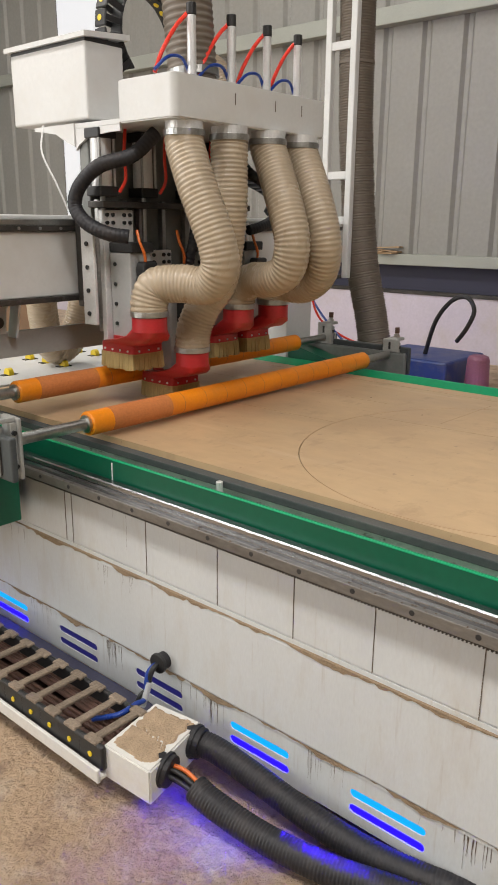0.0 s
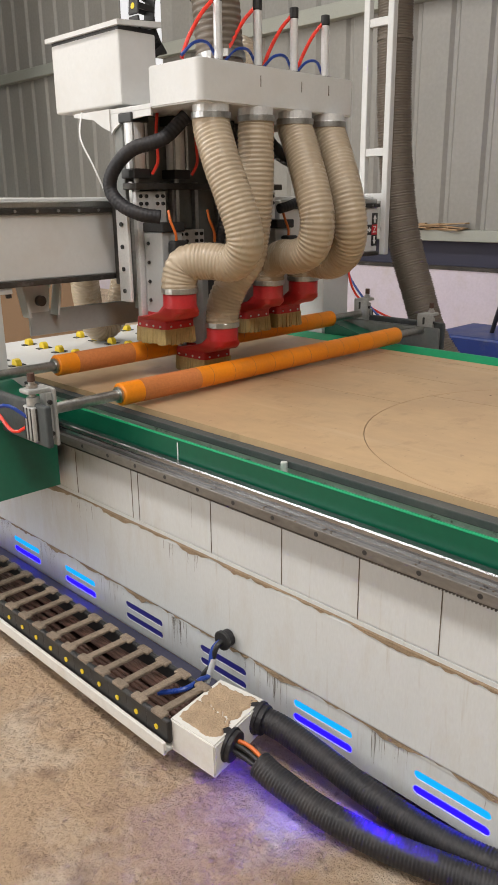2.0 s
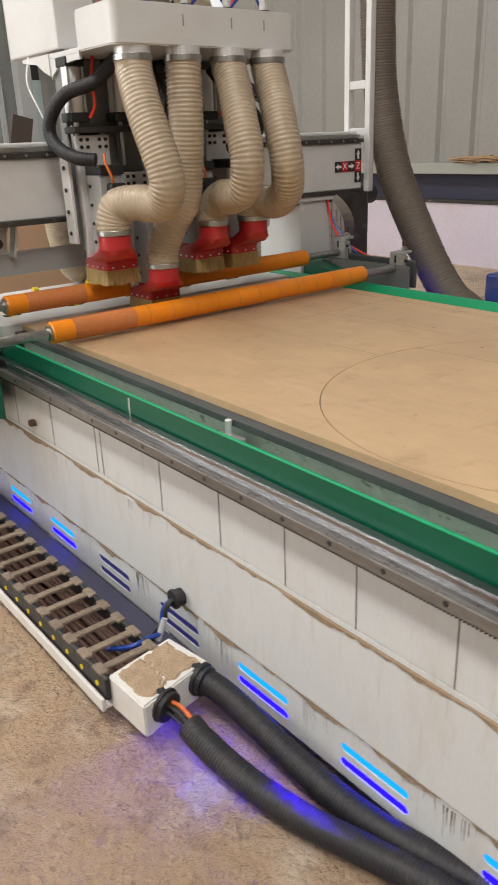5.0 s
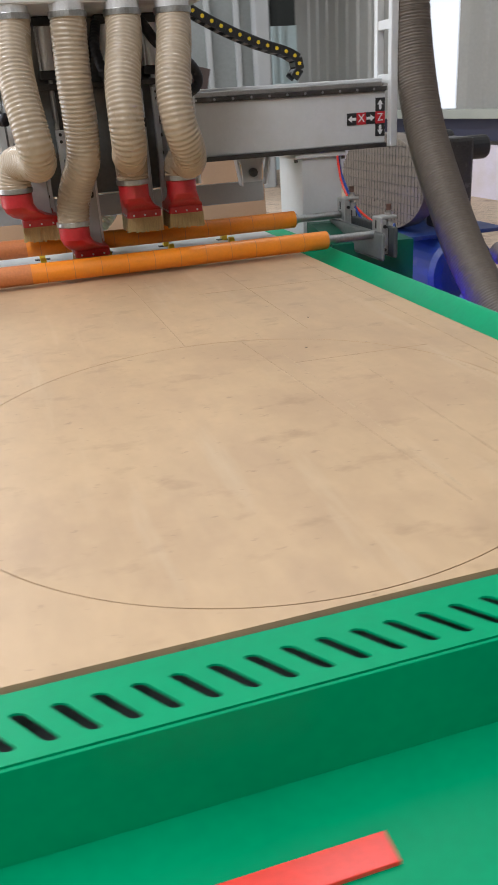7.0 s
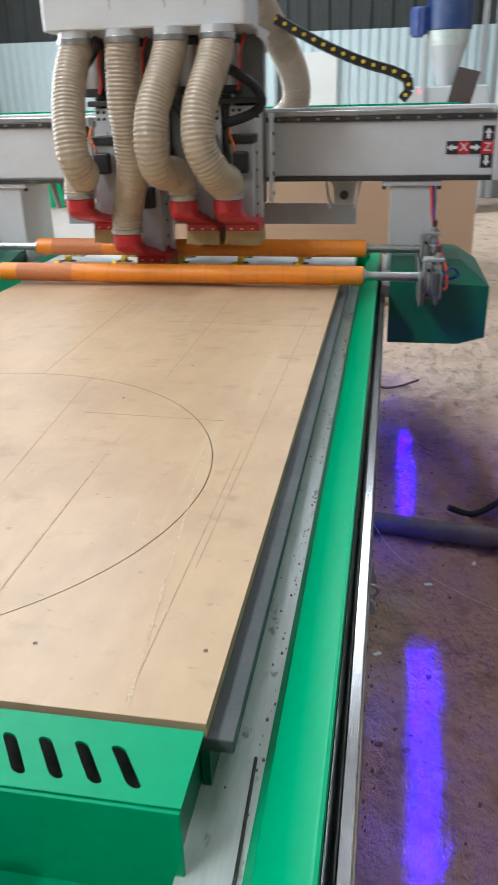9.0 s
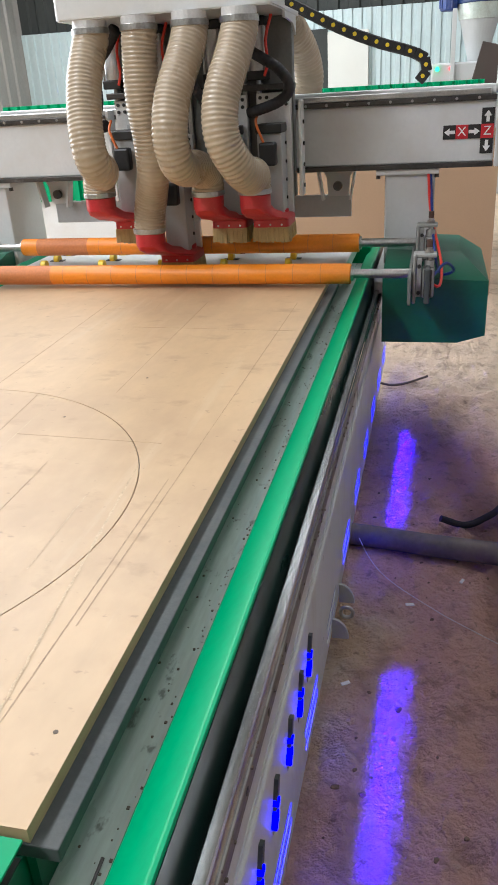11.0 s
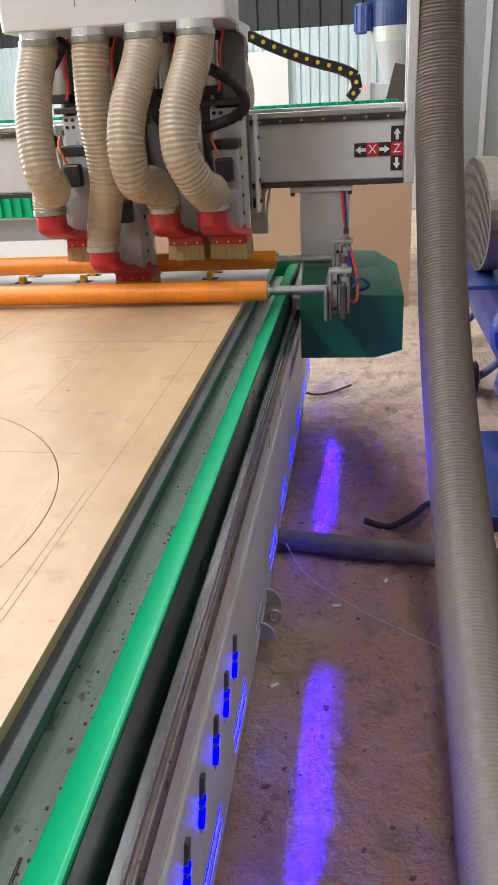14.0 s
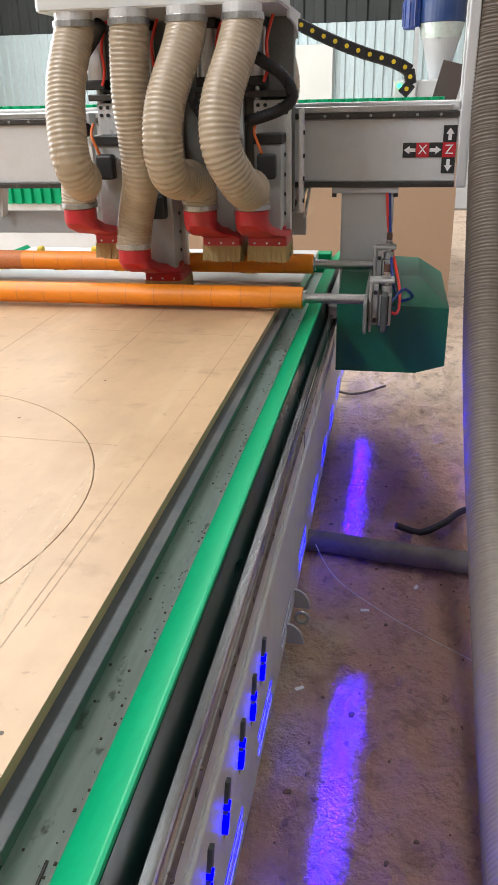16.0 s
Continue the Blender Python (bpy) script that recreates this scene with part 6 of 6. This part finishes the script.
part("stand", box(1.06, 1.11, 9.55, 9.60, 0.0, 2.0, 0.004), M_GREYP, cy)
part("stand", box(1.80, 1.86, 10.4, 10.46, 1.4, 3.4, 0.004), M_GREYP, cy)
part("indicator", cyl((0.918, 9.60, 1.40), (0.918, 9.56, 1.40), 0.026, seg=12), M_GLOW_G, cy, "small glowing green indicator")
part("indicator", cyl((1.07, 9.60, 1.40), (1.07, 9.56, 1.40), 0.026, seg=12), M_GLOW_R, cy, "small glowing red indicator")
mon = thing("screen_panel", "dark brown tilted panel standing on the bin", "panel", x=1.28, y=6.55, z=1.18)
mb = box(-0.10, 0.09, 0, 0.03, 0, 0.36, 0.004)
mb.transform(pose(0, 0, 0, 0, 14, 0))
part("panel", mb, M_BROWN, mon)
part("stand", box(-0.04, 0.04, 0, 0.06, -1.18, 0.02), M_GREYP, mon)
tagged(part("partition", box(2.05, 3.6, 11.25, 11.33, 0, 4.2, 0.004), M_PARTITION), "grey sheet metal partition between steel columns", "partition", kind="structure")
for x in (2.12, 2.62, 3.05):
    tagged(part("trim", box(x, x + 0.07, 11.19, 11.25, 0, 4.2, 0.004), M_GREYP), "grey steel upright on the partition", "trim", kind="structure")
cl = thing("steel_column", "grey steel column of the hall", "column", "hall columns")
part("column", box(3.3, 3.5, 11.0, 11.2, 0, ROOF, 0.004), M_GREYP, cl)
wd = tagged(part("window_1", box(-3.2, -2.5, YN - 0.12, YN - 0.06, 1.1, 1.9, 0.004), M_DARK), "dark window in the pale end wall", "window", kind="structure")
# flat dark panel stands for the unlit opening
dr = tagged(part("door_1", box(-1.261, -0.905, YN - 0.13, YN - 0.06, 0, 2.15, 0.004), M_DARK), "dark panel for the open doorway in the end wall", "door", kind="structure")
dl = tagged(part("door_2", box(-0.90, -0.223, YN - 0.15, YN - 0.06, 0, 2.1, 0.006), M_CREAM), "plain white door leaf beside the doorway", "door", kind="structure")

# ---- loose things on the front deck ----
ps = thing("air_cylinder", "pneumatic cylinder with a blue end lying on the green deck", "cylinder", x=0, y=0, z=0.572)
part("end_cap", box(0.03, 0.085, -0.265, -0.215, 0.005, 0.045, 0.004), M_TUBE_BLUE, ps, "blue end cap")
part("barrel", box(0.085, 0.26, -0.275, -0.235, 0.006, 0.042, 0.003), M_ALU, ps, "ribbed aluminium barrel")
part("bracket", box(0.012, 0.030, -0.275, -0.19, 0.0, 0.055, 0.002), M_ALU, ps, "bright bracket")
bt = thing("plastic_bottle", "crumpled clear plastic bottle lying on the green deck", "bottle", x=-0.037, y=-0.006, z=0.572)
G_BOTTLE = material("clear bottle plastic", (0.82, 0.93, 0.88), 0.06, scale=20, amount=0.05, bump=0.5, grain=30)
G_BOTTLE.node_tree.nodes["Principled BSDF"].inputs["Transmission Weight"].default_value = 0.92
bt_bm = tube([(0.25, -0.185, 0.032), (0.33, -0.175, 0.033), (0.40, -0.165, 0.033), (0.43, -0.16, 0.033), (0.455, -0.157, 0.033)], 0.0275, 18, ridge=0.003, pitch=0.02)
part("bottle", bt_bm, G_BOTTLE, bt, "crumpled clear plastic", smooth=True)
part("bottle_cap", cyl((0.215, -0.189, 0.031), (0.238, -0.187, 0.031), 0.0145, seg=18, bev=0.002), M_LABEL_W, bt, "white screw cap")
part("bottle_label", box(0.332, 0.360, -0.19, -0.163, 0.0605, 0.0635, 0.001), M_LABEL_W, bt, "small white, red and blue label")
part("label_print", box(0.333, 0.345, -0.186, -0.168, 0.0635, 0.0642), M_TUBE_BLUE, bt)
part("label_print", box(0.347, 0.358, -0.178, -0.166, 0.0635, 0.0642), M_LABEL_R, bt)
og = thing("rubber_ring", "small black rubber ring lying in the pale channel", "ring", z=0.604)
part("ring", tube([(0.648 + 0.0095 * math.cos(a), -0.142 + 0.0115 * math.sin(a), 0.003) for a in [k / 16 * 2 * math.pi for k in range(17)]], 0.003, 8, steps=32), M_BLACK, og)
rod = thing("thin_rod", "thin dark rod lying along the pale channel", "rod", z=0.604)
part("rod", cyl((0.655, 0.045, 0.002), (0.662, -0.19, 0.002), 0.002, seg=8), M_STEEL_DARK, rod)
rs = thing("red_strip", "red and white plastic strip on the green deck", "strip", z=0.572)
part("strip", box(-0.42, -0.16, -0.235, -0.20, 0, 0.006, 0.001), M_TUBE_RED, rs)

# ---- led light under the bed ----
BLUE = (0.016, 0.0, 1.0)
# narrow lamps added under the ledge, for the slots' sharp bands on the floor
for sg, y0, y1, out, power, spread in ((1, -0.3, 1.06, 0.152, 6.5, 18), (1, 1.66, 2.46, 0.132, 4.8, 17), (-1, -0.35, 0.62, 0.25, 3.5, 14)):
    y, x = (y0 + y1) / 2, sg * (S + 0.004)
    area_lamp("led_lamp", look((x, y, 0.170), (x + sg * out, y, 0.0), 0), y1 - y0, 0.006, power, BLUE, spread)
# lamp added under the skirting, for the blue glow beneath the conduits
area_lamp("led_lamp", look((-0.742, 0.82, 0.046), (-1.0, 0.82, 0.0), 0), 0.42, 0.006, 1.2, BLUE, 40)
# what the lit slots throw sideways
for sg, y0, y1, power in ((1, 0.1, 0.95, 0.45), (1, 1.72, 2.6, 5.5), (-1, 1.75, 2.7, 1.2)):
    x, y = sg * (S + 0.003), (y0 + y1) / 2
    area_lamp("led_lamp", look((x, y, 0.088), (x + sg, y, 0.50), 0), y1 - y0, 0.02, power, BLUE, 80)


# ---- movement ----
def motions():
    times = [0, 1, 2, 3, 4, 5, 6, 7.3, 8, 8.5, 9, 9.5, 10.5, 11.5, 12, 12.5, 13, 13.5, 14, 14.5, 15, 16]
    walk(gantry, [(t, pose(0, at_time(GANTRY_Y, t), 0)) for t in times])
    walk(head, [(t, pose(at_time(HEAD_X, t), at_time(GANTRY_Y, t), 0)) for t in times])
    walk(chain, [(t, pose(0.5 * at_time(HEAD_X, t), at_time(GANTRY_Y, t), 0)) for t in times])
    walk(loop, [(t, pose(0.5 * at_time(HEAD_X, t), at_time(GANTRY_Y, t), 0)) for t in times])
    walk(upper_duct, [(t, pose(0, at_time(GANTRY_Y, t), 0)) for t in times])
    stands = [duct_poses(at_time(GANTRY_Y, t)) for t in times]
    for i, ob in enumerate(duct_lengths):
        walk(ob, [(t, stand[i]) for t, stand in zip(times, stands)])


motions()
